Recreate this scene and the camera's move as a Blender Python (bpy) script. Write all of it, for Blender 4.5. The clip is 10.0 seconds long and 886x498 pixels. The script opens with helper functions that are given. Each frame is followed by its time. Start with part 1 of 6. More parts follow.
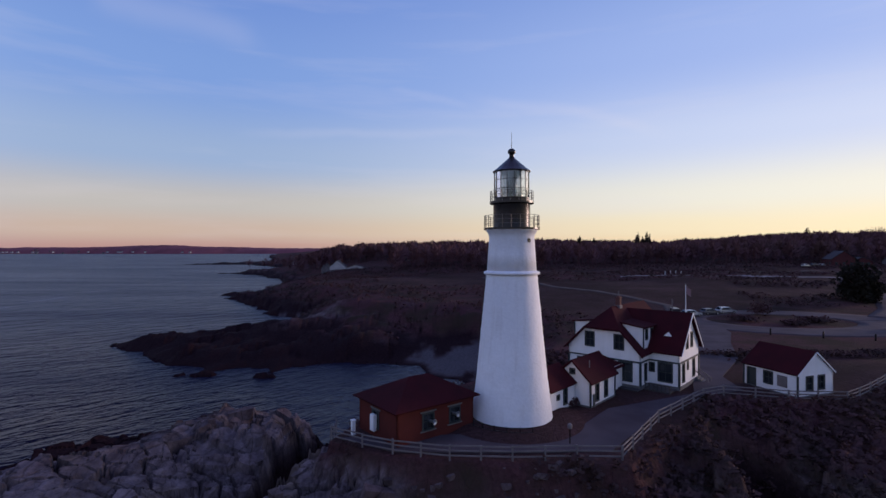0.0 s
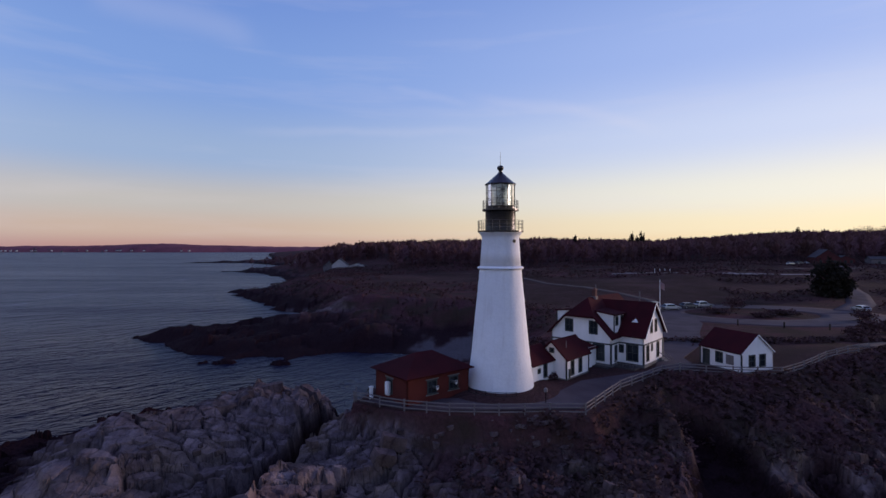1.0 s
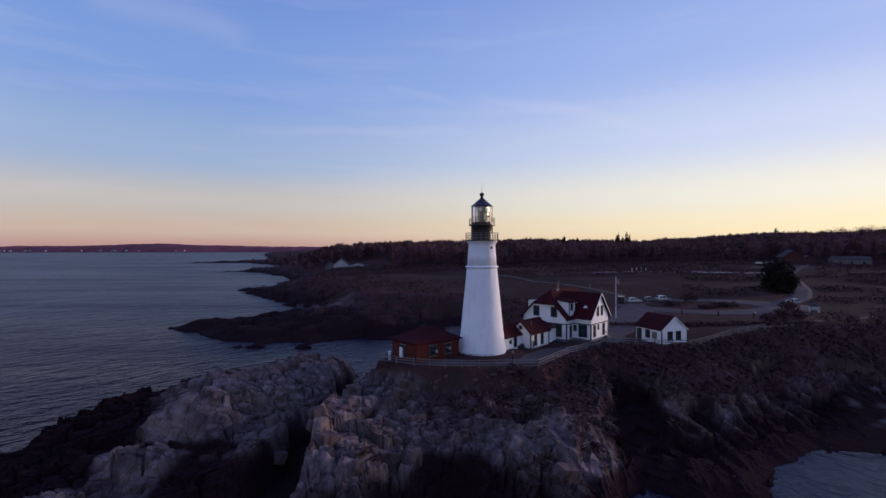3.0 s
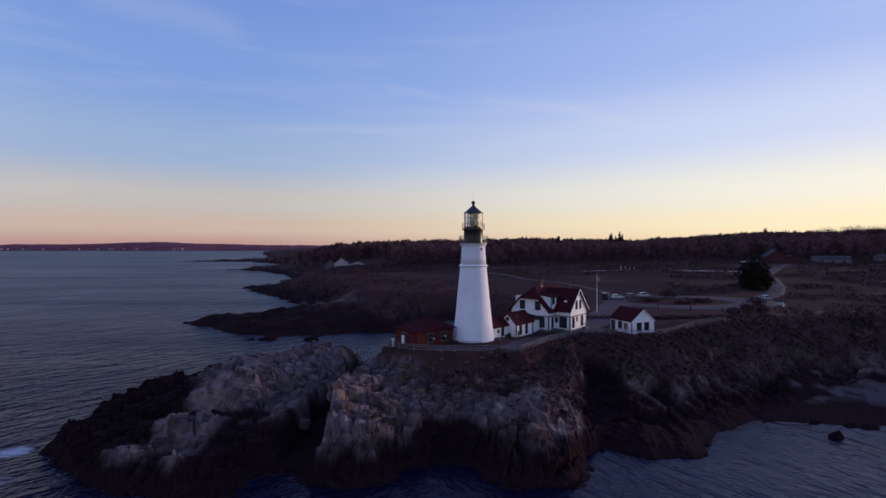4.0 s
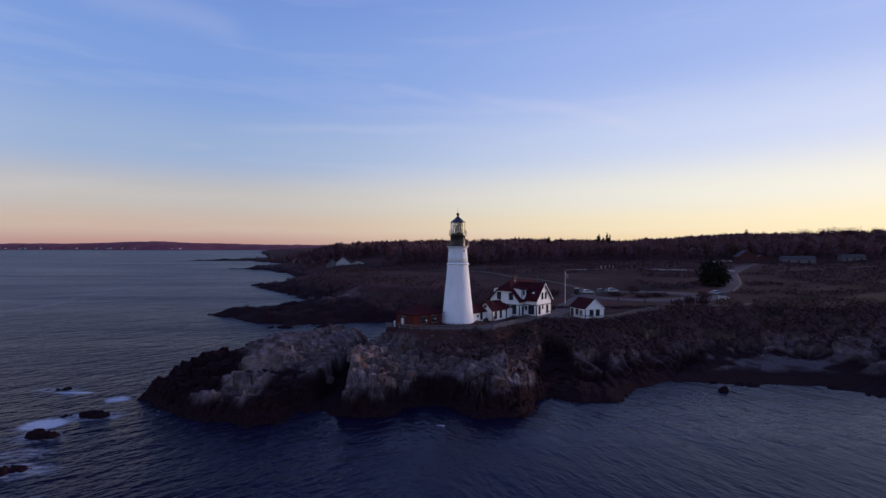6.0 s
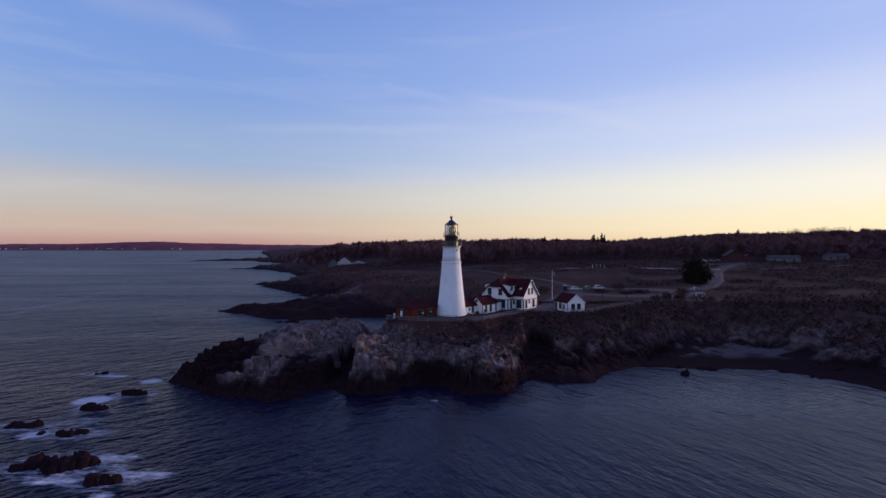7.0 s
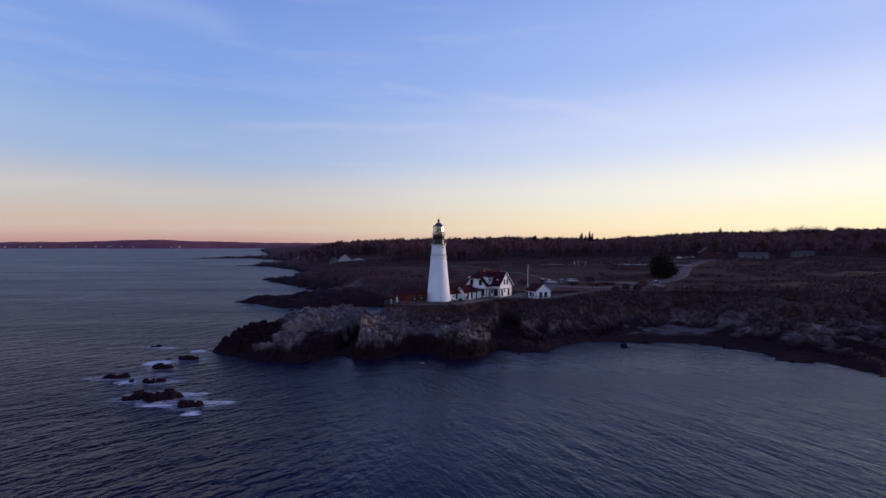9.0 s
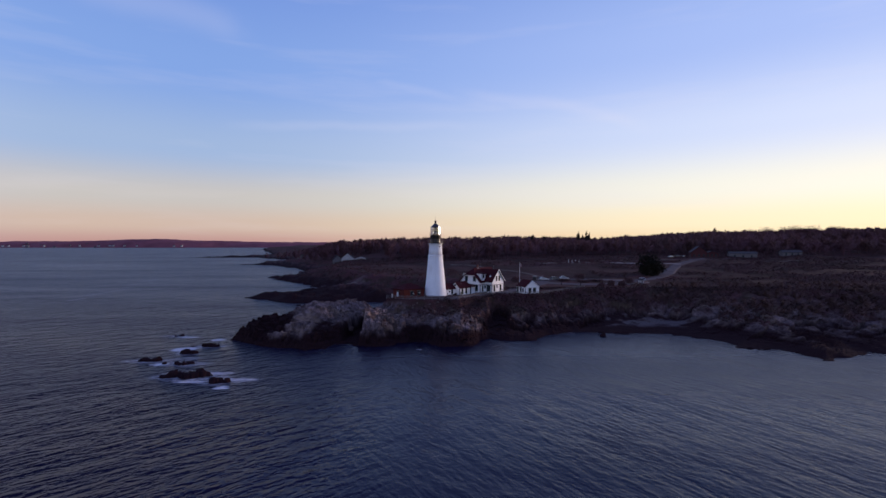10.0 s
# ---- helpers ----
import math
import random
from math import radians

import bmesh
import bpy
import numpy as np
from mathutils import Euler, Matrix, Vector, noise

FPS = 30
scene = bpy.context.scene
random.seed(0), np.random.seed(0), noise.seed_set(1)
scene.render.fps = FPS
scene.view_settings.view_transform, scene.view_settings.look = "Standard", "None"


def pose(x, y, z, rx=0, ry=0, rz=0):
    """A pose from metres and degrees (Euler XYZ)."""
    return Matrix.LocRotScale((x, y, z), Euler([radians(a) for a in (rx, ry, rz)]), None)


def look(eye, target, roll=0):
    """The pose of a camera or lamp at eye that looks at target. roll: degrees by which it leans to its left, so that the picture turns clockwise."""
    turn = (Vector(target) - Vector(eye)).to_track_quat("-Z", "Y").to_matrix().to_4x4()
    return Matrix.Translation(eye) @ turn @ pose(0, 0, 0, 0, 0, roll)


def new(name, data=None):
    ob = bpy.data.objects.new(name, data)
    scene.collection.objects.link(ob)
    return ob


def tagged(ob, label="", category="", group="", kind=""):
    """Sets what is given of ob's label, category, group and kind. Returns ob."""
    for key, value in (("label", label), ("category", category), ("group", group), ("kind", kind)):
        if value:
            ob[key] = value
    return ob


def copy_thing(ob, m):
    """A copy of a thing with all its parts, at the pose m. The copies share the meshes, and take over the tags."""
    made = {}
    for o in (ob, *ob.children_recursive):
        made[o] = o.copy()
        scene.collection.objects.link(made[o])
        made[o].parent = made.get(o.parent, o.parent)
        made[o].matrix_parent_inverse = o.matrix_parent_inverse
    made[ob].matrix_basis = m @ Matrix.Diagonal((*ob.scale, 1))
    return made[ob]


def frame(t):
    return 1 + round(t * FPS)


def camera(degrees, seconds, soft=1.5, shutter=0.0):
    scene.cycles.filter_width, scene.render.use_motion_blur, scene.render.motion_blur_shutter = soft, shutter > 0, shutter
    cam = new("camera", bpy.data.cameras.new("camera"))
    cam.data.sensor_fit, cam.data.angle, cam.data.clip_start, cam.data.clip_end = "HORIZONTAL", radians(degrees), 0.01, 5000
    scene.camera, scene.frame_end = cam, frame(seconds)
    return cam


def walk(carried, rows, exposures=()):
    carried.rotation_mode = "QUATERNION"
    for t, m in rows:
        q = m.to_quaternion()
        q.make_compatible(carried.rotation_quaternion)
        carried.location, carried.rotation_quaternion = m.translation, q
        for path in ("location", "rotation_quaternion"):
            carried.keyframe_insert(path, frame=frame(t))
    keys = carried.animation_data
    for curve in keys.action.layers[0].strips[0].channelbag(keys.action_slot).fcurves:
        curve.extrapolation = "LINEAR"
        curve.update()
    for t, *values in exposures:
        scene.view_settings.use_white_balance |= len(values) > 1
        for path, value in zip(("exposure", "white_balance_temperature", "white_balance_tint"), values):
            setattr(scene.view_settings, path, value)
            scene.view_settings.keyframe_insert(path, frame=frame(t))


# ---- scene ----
cam = camera(83.8, 10.0)
PATH = [
    (0, (-0.294, 0.114, 24.739), (-0.283, 2.114, 24.745), -0.0),
    (0.5, (-0.461, -4.657, 24.722), (-0.448, -2.657, 24.724), -0.0),
    (1, (-0.604, -9.556, 24.784), (-0.587, -7.556, 24.784), -0.0),
    (1.5, (-0.803, -14.64, 24.888), (-0.778, -12.64, 24.888), -0.0),
    (2, (-0.986, -19.854, 25.038), (-0.958, -17.854, 25.037), 0.1),
    (2.5, (-1.126, -25.132, 25.206), (-1.092, -23.132, 25.205), 0.0),
    (3.8, (-1.173, -39.389, 25.891), (-1.129, -37.39, 25.886), -0.0),
    (4, (-1.143, -41.709, 25.942), (-1.096, -39.709, 25.935), 0.0),
    (4.5, (-1.0, -47.738, 26.152), (-0.949, -45.738, 26.146), 0.1),
    (5, (-0.806, -53.45, 26.355), (-0.751, -51.451, 26.348), 0.1),
    (5.5, (-0.577, -59.183, 26.433), (-0.519, -57.184, 26.425), 0.1),
    (7, (0.522, -76.983, 26.531), (0.582, -74.983, 26.522), 0.0),
    (7.5, (1.011, -83.15, 26.475), (1.075, -81.151, 26.463), -0.0),
    (8, (1.526, -89.473, 26.437), (1.59, -87.474, 26.424), 0.0),
    (8.5, (2.032, -95.96, 26.441), (2.099, -93.961, 26.426), 0.0),
    (9, (2.569, -102.542, 26.452), (2.637, -100.543, 26.435), -0.0),
    (9.5, (3.144, -109.214, 26.458), (3.21, -107.215, 26.439), -0.1),
    (10, (3.728, -115.934, 26.463), (3.79, -113.935, 26.443), -0.0),
]
walk(cam, [(t, look(eye, target, roll)) for t, eye, target, roll in PATH],
     exposures=[(0, 0.0), (5.5, 0.0), (7.5, 0.05), (9, 0.11), (10, 0.13)])

# ---- world, sun, exposure ----
scene.view_settings.exposure = 0.0
SUN_AZ, SUN_EL = radians(70), radians(2.0)      # clockwise from +y, low over the land


def sky_world():
    w = bpy.data.worlds.new("dusk_sky")
    scene.world = w
    w.use_nodes = True
    nt = w.node_tree
    nt.nodes.clear()
    N, L = nt.nodes.new, nt.links.new
    out = N("ShaderNodeOutputWorld")
    bg = N("ShaderNodeBackground")
    L(bg.outputs[0], out.inputs[0])
    co = N("ShaderNodeTexCoord")
    sep = N("ShaderNodeSeparateXYZ")
    L(co.outputs["Generated"], sep.inputs[0])

    def ramp(stops):
        r = N("ShaderNodeValToRGB")
        r.color_ramp.interpolation = "EASE"
        els = r.color_ramp.elements
        while len(els) < len(stops):
            els.new(0.5)
        for e, (p, c) in zip(els, stops):
            e.position, e.color = p, (*c, 1)
        return r

    # by height over the horizon: away from the sunset and towards it
    cool = ramp([(0.0, (0.47, 0.27, 0.26)), (0.035, (0.56, 0.43, 0.37)), (0.085, (0.51, 0.485, 0.48)), (0.17, (0.31, 0.42, 0.65)), (0.30, (0.20, 0.335, 0.70)), (0.48, (0.15, 0.265, 0.65)), (1.0, (0.165, 0.195, 0.60))])
    warm = ramp([(0.0, (0.90, 0.68, 0.40)), (0.04, (0.93, 0.82, 0.58)), (0.10, (0.86, 0.84, 0.76)), (0.20, (0.60, 0.67, 0.90)), (0.34, (0.37, 0.48, 0.85)), (0.55, (0.22, 0.34, 0.72)), (1.0, (0.165, 0.195, 0.60))])
    for r in (cool, warm):
        L(sep.outputs["Z"], r.inputs[0])
    # nearness to the sunset's bearing
    dot = N("ShaderNodeVectorMath")
    dot.operation = "DOT_PRODUCT"
    L(co.outputs["Generated"], dot.inputs[0])
    dot.inputs[1].default_value = (math.sin(SUN_AZ), math.cos(SUN_AZ), 0)
    mr = N("ShaderNodeMapRange")
    mr.interpolation_type = "SMOOTHSTEP"
    mr.inputs["From Min"].default_value, mr.inputs["From Max"].default_value = -0.1, 1.0
    L(dot.outputs["Value"], mr.inputs["Value"])
    mix = N("ShaderNodeMix")
    mix.data_type = "RGBA"
    L(mr.outputs[0], mix.inputs[0])
    L(cool.outputs[0], mix.inputs[6])
    L(warm.outputs[0], mix.inputs[7])
    # the pink glow that stands opposite the sunset
    east = ramp([(0.0, (0.42, 0.38, 0.50)), (0.10, (0.52, 0.54, 0.76)), (0.22, (0.50, 0.60, 0.95)), (0.42, (0.28, 0.42, 0.80)), (1.0, (0.165, 0.195, 0.60))])
    L(sep.outputs["Z"], east.inputs[0])
    me_ = N("ShaderNodeMapRange")
    me_.interpolation_type = "SMOOTHSTEP"
    me_.inputs["From Min"].default_value, me_.inputs["From Max"].default_value = -0.25, -0.9
    L(dot.outputs["Value"], me_.inputs["Value"])
    mix2 = N("ShaderNodeMix")
    mix2.data_type = "RGBA"
    L(me_.outputs[0], mix2.inputs[0])
    L(mix.outputs[2], mix2.inputs[6])
    L(east.outputs[0], mix2.inputs[7])
    mix = mix2
    # thin cirrus, drawn out along one bearing
    mp = N("ShaderNodeMapping")
    mp.inputs["Rotation"].default_value = (0, radians(14), radians(20))
    mp.inputs["Scale"].default_value = (1.3, 2.0, 13)
    L(co.outputs["Generated"], mp.inputs[0])
    nz = N("ShaderNodeTexNoise")
    nz.inputs["Scale"].default_value, nz.inputs["Detail"].default_value, nz.inputs["Roughness"].default_value = 1.6, 5, 0.55
    L(mp.outputs[0], nz.inputs["Vector"])
    cr = N("ShaderNodeMapRange")
    cr.inputs["From Min"].default_value, cr.inputs["From Max"].default_value, cr.inputs["To Max"].default_value = 0.52, 0.84, 0.2
    L(nz.outputs["Fac"], cr.inputs["Value"])
    cl = N("ShaderNodeMix")
    cl.data_type = "RGBA"
    cl.inputs[7].default_value = (0.72, 0.68, 0.78, 1)
    L(cr.outputs[0], cl.inputs[0])
    L(mix.outputs[2], cl.inputs[6])
    # a few long thin streaks, each along a great circle
    veil = cl.outputs[2]
    for p, q, wide, strong in (((0.06, 1, 0.313), (0.45, 1, 0.242), 0.018, 0.13), ((-0.70, 1, 0.515), (-0.33, 1, 0.412), 0.04, 0.11), ((-0.36, 1, 0.236), (0.10, 1, 0.240), 0.014, 0.10), ((-0.12, 1, 0.33), (0.12, 1, 0.285), 0.012, 0.10)):
        p, q = Vector(p).normalized(), Vector(q).normalized()
        across, mid = p.cross(q).normalized(), (p + q).normalized()
        warp = N("ShaderNodeMix")
        warp.data_type, warp.blend_type = "RGBA", "LINEAR_LIGHT"
        warp.inputs[0].default_value = 0.02
        wn = N("ShaderNodeTexNoise")
        wn.inputs["Scale"].default_value, wn.inputs["Detail"].default_value = 5.0, 6
        L(co.outputs["Generated"], wn.inputs["Vector"])
        L(co.outputs["Generated"], warp.inputs[6])
        L(wn.outputs["Color"], warp.inputs[7])
        masks = []
        for axis, lo, hi, absolute in ((across, wide, 0.0, True), (mid, math.cos(p.angle(q) * 0.62), math.cos(p.angle(q) * 0.25), False)):
            d = N("ShaderNodeVectorMath")
            d.operation = "DOT_PRODUCT"
            d.inputs[1].default_value = axis
            L(warp.outputs[2], d.inputs[0])
            v = d.outputs["Value"]
            if absolute:
                ab = N("ShaderNodeMath")
                ab.operation = "ABSOLUTE"
                L(v, ab.inputs[0])
                v = ab.outputs[0]
            r = N("ShaderNodeMapRange")
            r.interpolation_type = "SMOOTHSTEP"
            r.inputs["From Min"].default_value, r.inputs["From Max"].default_value = lo, hi
            L(v, r.inputs["Value"])
            masks.append(r.outputs[0])
        k = N("ShaderNodeMath")
        k.operation = "MULTIPLY"
        L(masks[0], k.inputs[0])
        L(masks[1], k.inputs[1])
        k2 = N("ShaderNodeMath")
        k2.operation = "MULTIPLY"
        k2.inputs[1].default_value = strong
        L(k.outputs[0], k2.inputs[0])
        x = N("ShaderNodeMix")
        x.data_type = "RGBA"
        x.inputs[7].default_value = (0.74, 0.70, 0.82, 1)
        L(k2.outputs[0], x.inputs[0])
        L(veil, x.inputs[6])
        veil = x.outputs[2]
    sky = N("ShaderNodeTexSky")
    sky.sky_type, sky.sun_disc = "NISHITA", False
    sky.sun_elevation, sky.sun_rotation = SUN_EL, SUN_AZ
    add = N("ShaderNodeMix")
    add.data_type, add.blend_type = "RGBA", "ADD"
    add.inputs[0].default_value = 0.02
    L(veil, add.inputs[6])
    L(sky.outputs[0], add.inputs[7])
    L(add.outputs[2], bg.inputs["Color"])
    bg.inputs["Strength"].default_value = 1.0


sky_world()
sun = new("sun", bpy.data.lights.new("sun", "SUN"))
sun.data.energy, sun.data.angle, sun.data.color = 2.2, radians(14), (1.0, 0.74, 0.66)
sun.matrix_world = look((300 * math.sin(SUN_AZ), 300 * math.cos(SUN_AZ), 300 * math.tan(radians(7))), (0, 0, 0))


# ---- materials ----
def material(name, base, rough=0.8, metal=0.0, var=0.25, scale=1.0, bump=0.1, second=None, spec=0.3, stain=0.0, stain_colour=(0.05, 0.04, 0.03)):
    """A surface with variation at two scales: broad patches and fine grain, a little relief, and stains."""
    m = bpy.data.materials.new(name)
    m.use_nodes = True
    nt = m.node_tree
    N, L = nt.nodes.new, nt.links.new
    b = nt.nodes["Principled BSDF"]
    b.inputs["Roughness"].default_value, b.inputs["Metallic"].default_value = rough, metal
    b.inputs["Specular IOR Level"].default_value = spec
    co = N("ShaderNodeTexCoord")
    n1, n2 = N("ShaderNodeTexNoise"), N("ShaderNodeTexNoise")
    n1.inputs["Scale"].default_value, n1.inputs["Detail"].default_value = 0.5 * scale, 4
    n2.inputs["Scale"].default_value, n2.inputs["Detail"].default_value = 9 * scale, 5
    for n in (n1, n2):
        L(co.outputs["Object"], n.inputs["Vector"])
    mix = N("ShaderNodeMix")
    mix.data_type = "RGBA"
    second = second or tuple(c * (1 - var) for c in base)
    mix.inputs[6].default_value, mix.inputs[7].default_value = (*base, 1), (*second, 1)
    r1 = N("ShaderNodeMapRange")
    r1.inputs["From Min"].default_value, r1.inputs["From Max"].default_value = 0.35, 0.68
    L(n1.outputs["Fac"], r1.inputs["Value"])
    L(r1.outputs[0], mix.inputs[0])
    grain = N("ShaderNodeMix")
    grain.data_type, grain.blend_type = "RGBA", "MULTIPLY"
    grain.inputs[0].default_value = 0.8
    r2 = N("ShaderNodeMapRange")
    r2.inputs["To Min"].default_value, r2.inputs["To Max"].default_value = 1 - var, 1 + var
    L(n2.outputs["Fac"], r2.inputs["Value"])
    L(mix.outputs[2], grain.inputs[6])
    L(r2.outputs[0], grain.inputs[7])
    colour = grain.outputs[2]
    if stain:
        n3 = N("ShaderNodeTexNoise")
        n3.inputs["Scale"].default_value, n3.inputs["Detail"].default_value = 1.0, 6
        mp = N("ShaderNodeMapping")
        mp.inputs["Scale"].default_value = (2.2, 2.2, 0.25)
        L(co.outputs["Object"], mp.inputs[0])
        L(mp.outputs[0], n3.inputs["Vector"])
        r3 = N("ShaderNodeMapRange")
        r3.inputs["From Min"].default_value, r3.inputs["From Max"].default_value, r3.inputs["To Max"].default_value = 0.52, 0.78, stain
        L(n3.outputs["Fac"], r3.inputs["Value"])
        st = N("ShaderNodeMix")
        st.data_type = "RGBA"
        st.inputs[7].default_value = (*stain_colour, 1)
        L(r3.outputs[0], st.inputs[0])
        L(colour, st.inputs[6])
        colour = st.outputs[2]
    L(colour, b.inputs["Base Color"])
    if bump:
        bp = N("ShaderNodeBump")
        bp.inputs["Strength"].default_value, bp.inputs["Distance"].default_value = 0.6, bump
        L(n2.outputs["Fac"], bp.inputs["Height"])
        L(bp.outputs[0], b.inputs["Normal"])
    return m


def rock_shading(nt):
    """Jointed grey ledge rock: pale worn faces, brown stains, dark seams. Gives the colour and the height for relief."""
    N, L = nt.nodes.new, nt.links.new
    co = N("ShaderNodeTexCoord")

    def noise_of(scale, detail=5, rough=0.6, stretch=None):
        n = N("ShaderNodeTexNoise")
        n.inputs["Scale"].default_value, n.inputs["Detail"].default_value, n.inputs["Roughness"].default_value = scale, detail, rough
        mp = N("ShaderNodeMapping")
        if stretch:
            mp.inputs["Scale"].default_value, mp.inputs["Rotation"].default_value = stretch
        L(co.outputs["Object"], mp.inputs[0])
        L(mp.outputs[0], n.inputs["Vector"])
        return n.outputs["Fac"]

    def span(v, lo, hi, to=1.0, low=0.0):
        r = N("ShaderNodeMapRange")
        r.inputs["From Min"].default_value, r.inputs["From Max"].default_value, r.inputs["To Min"].default_value, r.inputs["To Max"].default_value = lo, hi, low, to
        L(v, r.inputs["Value"])
        return r.outputs[0]

    def blend(fac, p, q, mode="MIX"):
        x = N("ShaderNodeMix")
        x.data_type, x.blend_type = "RGBA", mode
        for sock, v in ((x.inputs[0], fac), (x.inputs[6], p), (x.inputs[7], q)):
            if isinstance(v, tuple):
                sock.default_value = (*v, 1)
            elif isinstance(v, float):
                sock.default_value = v
            else:
                L(v, sock)
        return x.outputs[2]

    def seams(scale, stretch, wide):
        mp = N("ShaderNodeMapping")
        mp.inputs["Scale"].default_value, mp.inputs["Rotation"].default_value = stretch, (0.25, 0.15, radians(34))
        wob = N("ShaderNodeMix")
        wob.data_type, wob.blend_type = "RGBA", "ADD"
        wob.inputs[0].default_value = 1.0
        nz = N("ShaderNodeTexNoise")
        nz.inputs["Scale"].default_value, nz.inputs["Detail"].default_value = 0.6, 3
        L(co.outputs["Object"], nz.inputs["Vector"])
        L(co.outputs["Object"], wob.inputs[6])
        L(nz.outputs["Color"], wob.inputs[7])
        L(wob.outputs[2], mp.inputs[0])
        v = N("ShaderNodeTexVoronoi")
        v.feature = "DISTANCE_TO_EDGE"
        v.inputs["Scale"].default_value = scale
        L(mp.outputs[0], v.inputs["Vector"])
        return span(v.outputs["Distance"], 0.0, wide)

    broad, mid, fine = noise_of(0.13, 4), noise_of(0.5, 7, 0.68, ((1.5, 0.8, 1.0), (0.1, 0.2, radians(34)))), noise_of(2.6, 8, 0.7)
    s1, s2 = seams(0.30, (1.9, 0.7, 0.6), 0.035), seams(0.9, (1.7, 0.7, 0.6), 0.05)
    col = blend(span(mid, 0.38, 0.62), (0.166, 0.126, 0.128), (0.072, 0.052, 0.055))
    col = blend(span(broad, 0.50, 0.66, 0.5), col, (0.19, 0.135, 0.10))
    col = blend(0.7, col, span(fine, 0.3, 0.72, 1.25, 0.7), "MULTIPLY")
    col = blend(1.0, col, span(s1, 0, 1, 1.0, 0.6), "MULTIPLY")
    col = blend(0.25, col, span(s2, 0, 1, 1.0, 0.5), "MULTIPLY")

    def plus(p, q, k):
        m = N("ShaderNodeMath")
        m.operation = "MULTIPLY_ADD"
        L(q, m.inputs[0])
        m.inputs[1].default_value = k
        L(p, m.inputs[2])
        return m.outputs[0]
    hgt = plus(plus(fine, s1, 0.45), s2, 0.3)
    return col, hgt, broad, fine, blend, span


def ground_material():
    """Rock, turf, scrub, gravel, and weed with painted cave shade, by the sheet's own cover masks."""
    m = bpy.data.materials.new("headland_ground")
    m.use_nodes = True
    nt = m.node_tree
    N, L = nt.nodes.new, nt.links.new
    b = nt.nodes["Principled BSDF"]
    b.inputs["Roughness"].default_value, b.inputs["Specular IOR Level"].default_value = 0.95, 0.03
    at = N("ShaderNodeAttribute")
    at.attribute_name = "cover"
    sep = N("ShaderNodeSeparateColor")
    L(at.outputs["Color"], sep.inputs[0])
    rock, hgt, broad, fine, blend, span = rock_shading(nt)
    scrub = blend(span(fine, 0.38, 0.62), (0.048, 0.019, 0.022), (0.090, 0.040, 0.041))
    scrub = blend(span(broad, 0.42, 0.62), scrub, (0.040, 0.026, 0.019))
    turf = blend(span(fine, 0.38, 0.62), (0.025, 0.0130, 0.0125), (0.048, 0.026, 0.025))
    turf = blend(span(broad, 0.45, 0.62), turf, (0.028, 0.016, 0.014))
    wide = N("ShaderNodeTexNoise")
    wide.inputs["Scale"].default_value, wide.inputs["Detail"].default_value, wide.inputs["Roughness"].default_value = 0.028, 6, 0.62
    L(nt.nodes["Texture Coordinate"].outputs["Object"], wide.inputs["Vector"])
    turf = blend(1.0, turf, span(wide.outputs["Fac"], 0.34, 0.66, 1.75, 0.75), "MULTIPLY")
    gravel = blend(span(fine, 0.35, 0.65), (0.11, 0.094, 0.098), (0.055, 0.046, 0.05))
    weed_shade = blend(span(fine, 0.35, 0.65), (0.011, 0.0055, 0.007), (0.027, 0.013, 0.015))
    tone = N("ShaderNodeAttribute")
    tone.attribute_name = "block"
    rock = blend(1.0, rock, span(tone.outputs["Fac"], 0.15, 0.85, 1.4, 0.6), "MULTIPLY")
    c = blend(sep.outputs[0], scrub, rock)
    c = blend(sep.outputs[1], c, turf)
    c = blend(sep.outputs[2], c, gravel)
    c = blend(at.outputs["Alpha"], c, weed_shade)
    L(c, b.inputs["Base Color"])
    bp = N("ShaderNodeBump")
    bp.inputs["Strength"].default_value, bp.inputs["Distance"].default_value = 0.9, 0.11
    L(hgt, bp.inputs["Height"])
    L(bp.outputs[0], b.inputs["Normal"])
    return m


def ledge_rock():
    m = bpy.data.materials.new("grey_ledge_rock")
    m.use_nodes = True
    nt = m.node_tree
    b = nt.nodes["Principled BSDF"]
    b.inputs["Roughness"].default_value, b.inputs["Specular IOR Level"].default_value = 0.95, 0.03
    col, hgt, *_ = rock_shading(nt)
    dim = nt.nodes.new("ShaderNodeMix")
    dim.data_type, dim.blend_type = "RGBA", "MULTIPLY"
    dim.inputs[0].default_value, dim.inputs[7].default_value = 1.0, (0.8, 0.76, 0.76, 1)
    nt.links.new(col, dim.inputs[6])
    nt.links.new(dim.outputs[2], b.inputs["Base Color"])
    bp = nt.nodes.new("ShaderNodeBump")
    bp.inputs["Strength"].default_value, bp.inputs["Distance"].default_value = 0.8, 0.12
    nt.links.new(hgt, bp.inputs["Height"])
    nt.links.new(bp.outputs[0], b.inputs["Normal"])
    return m


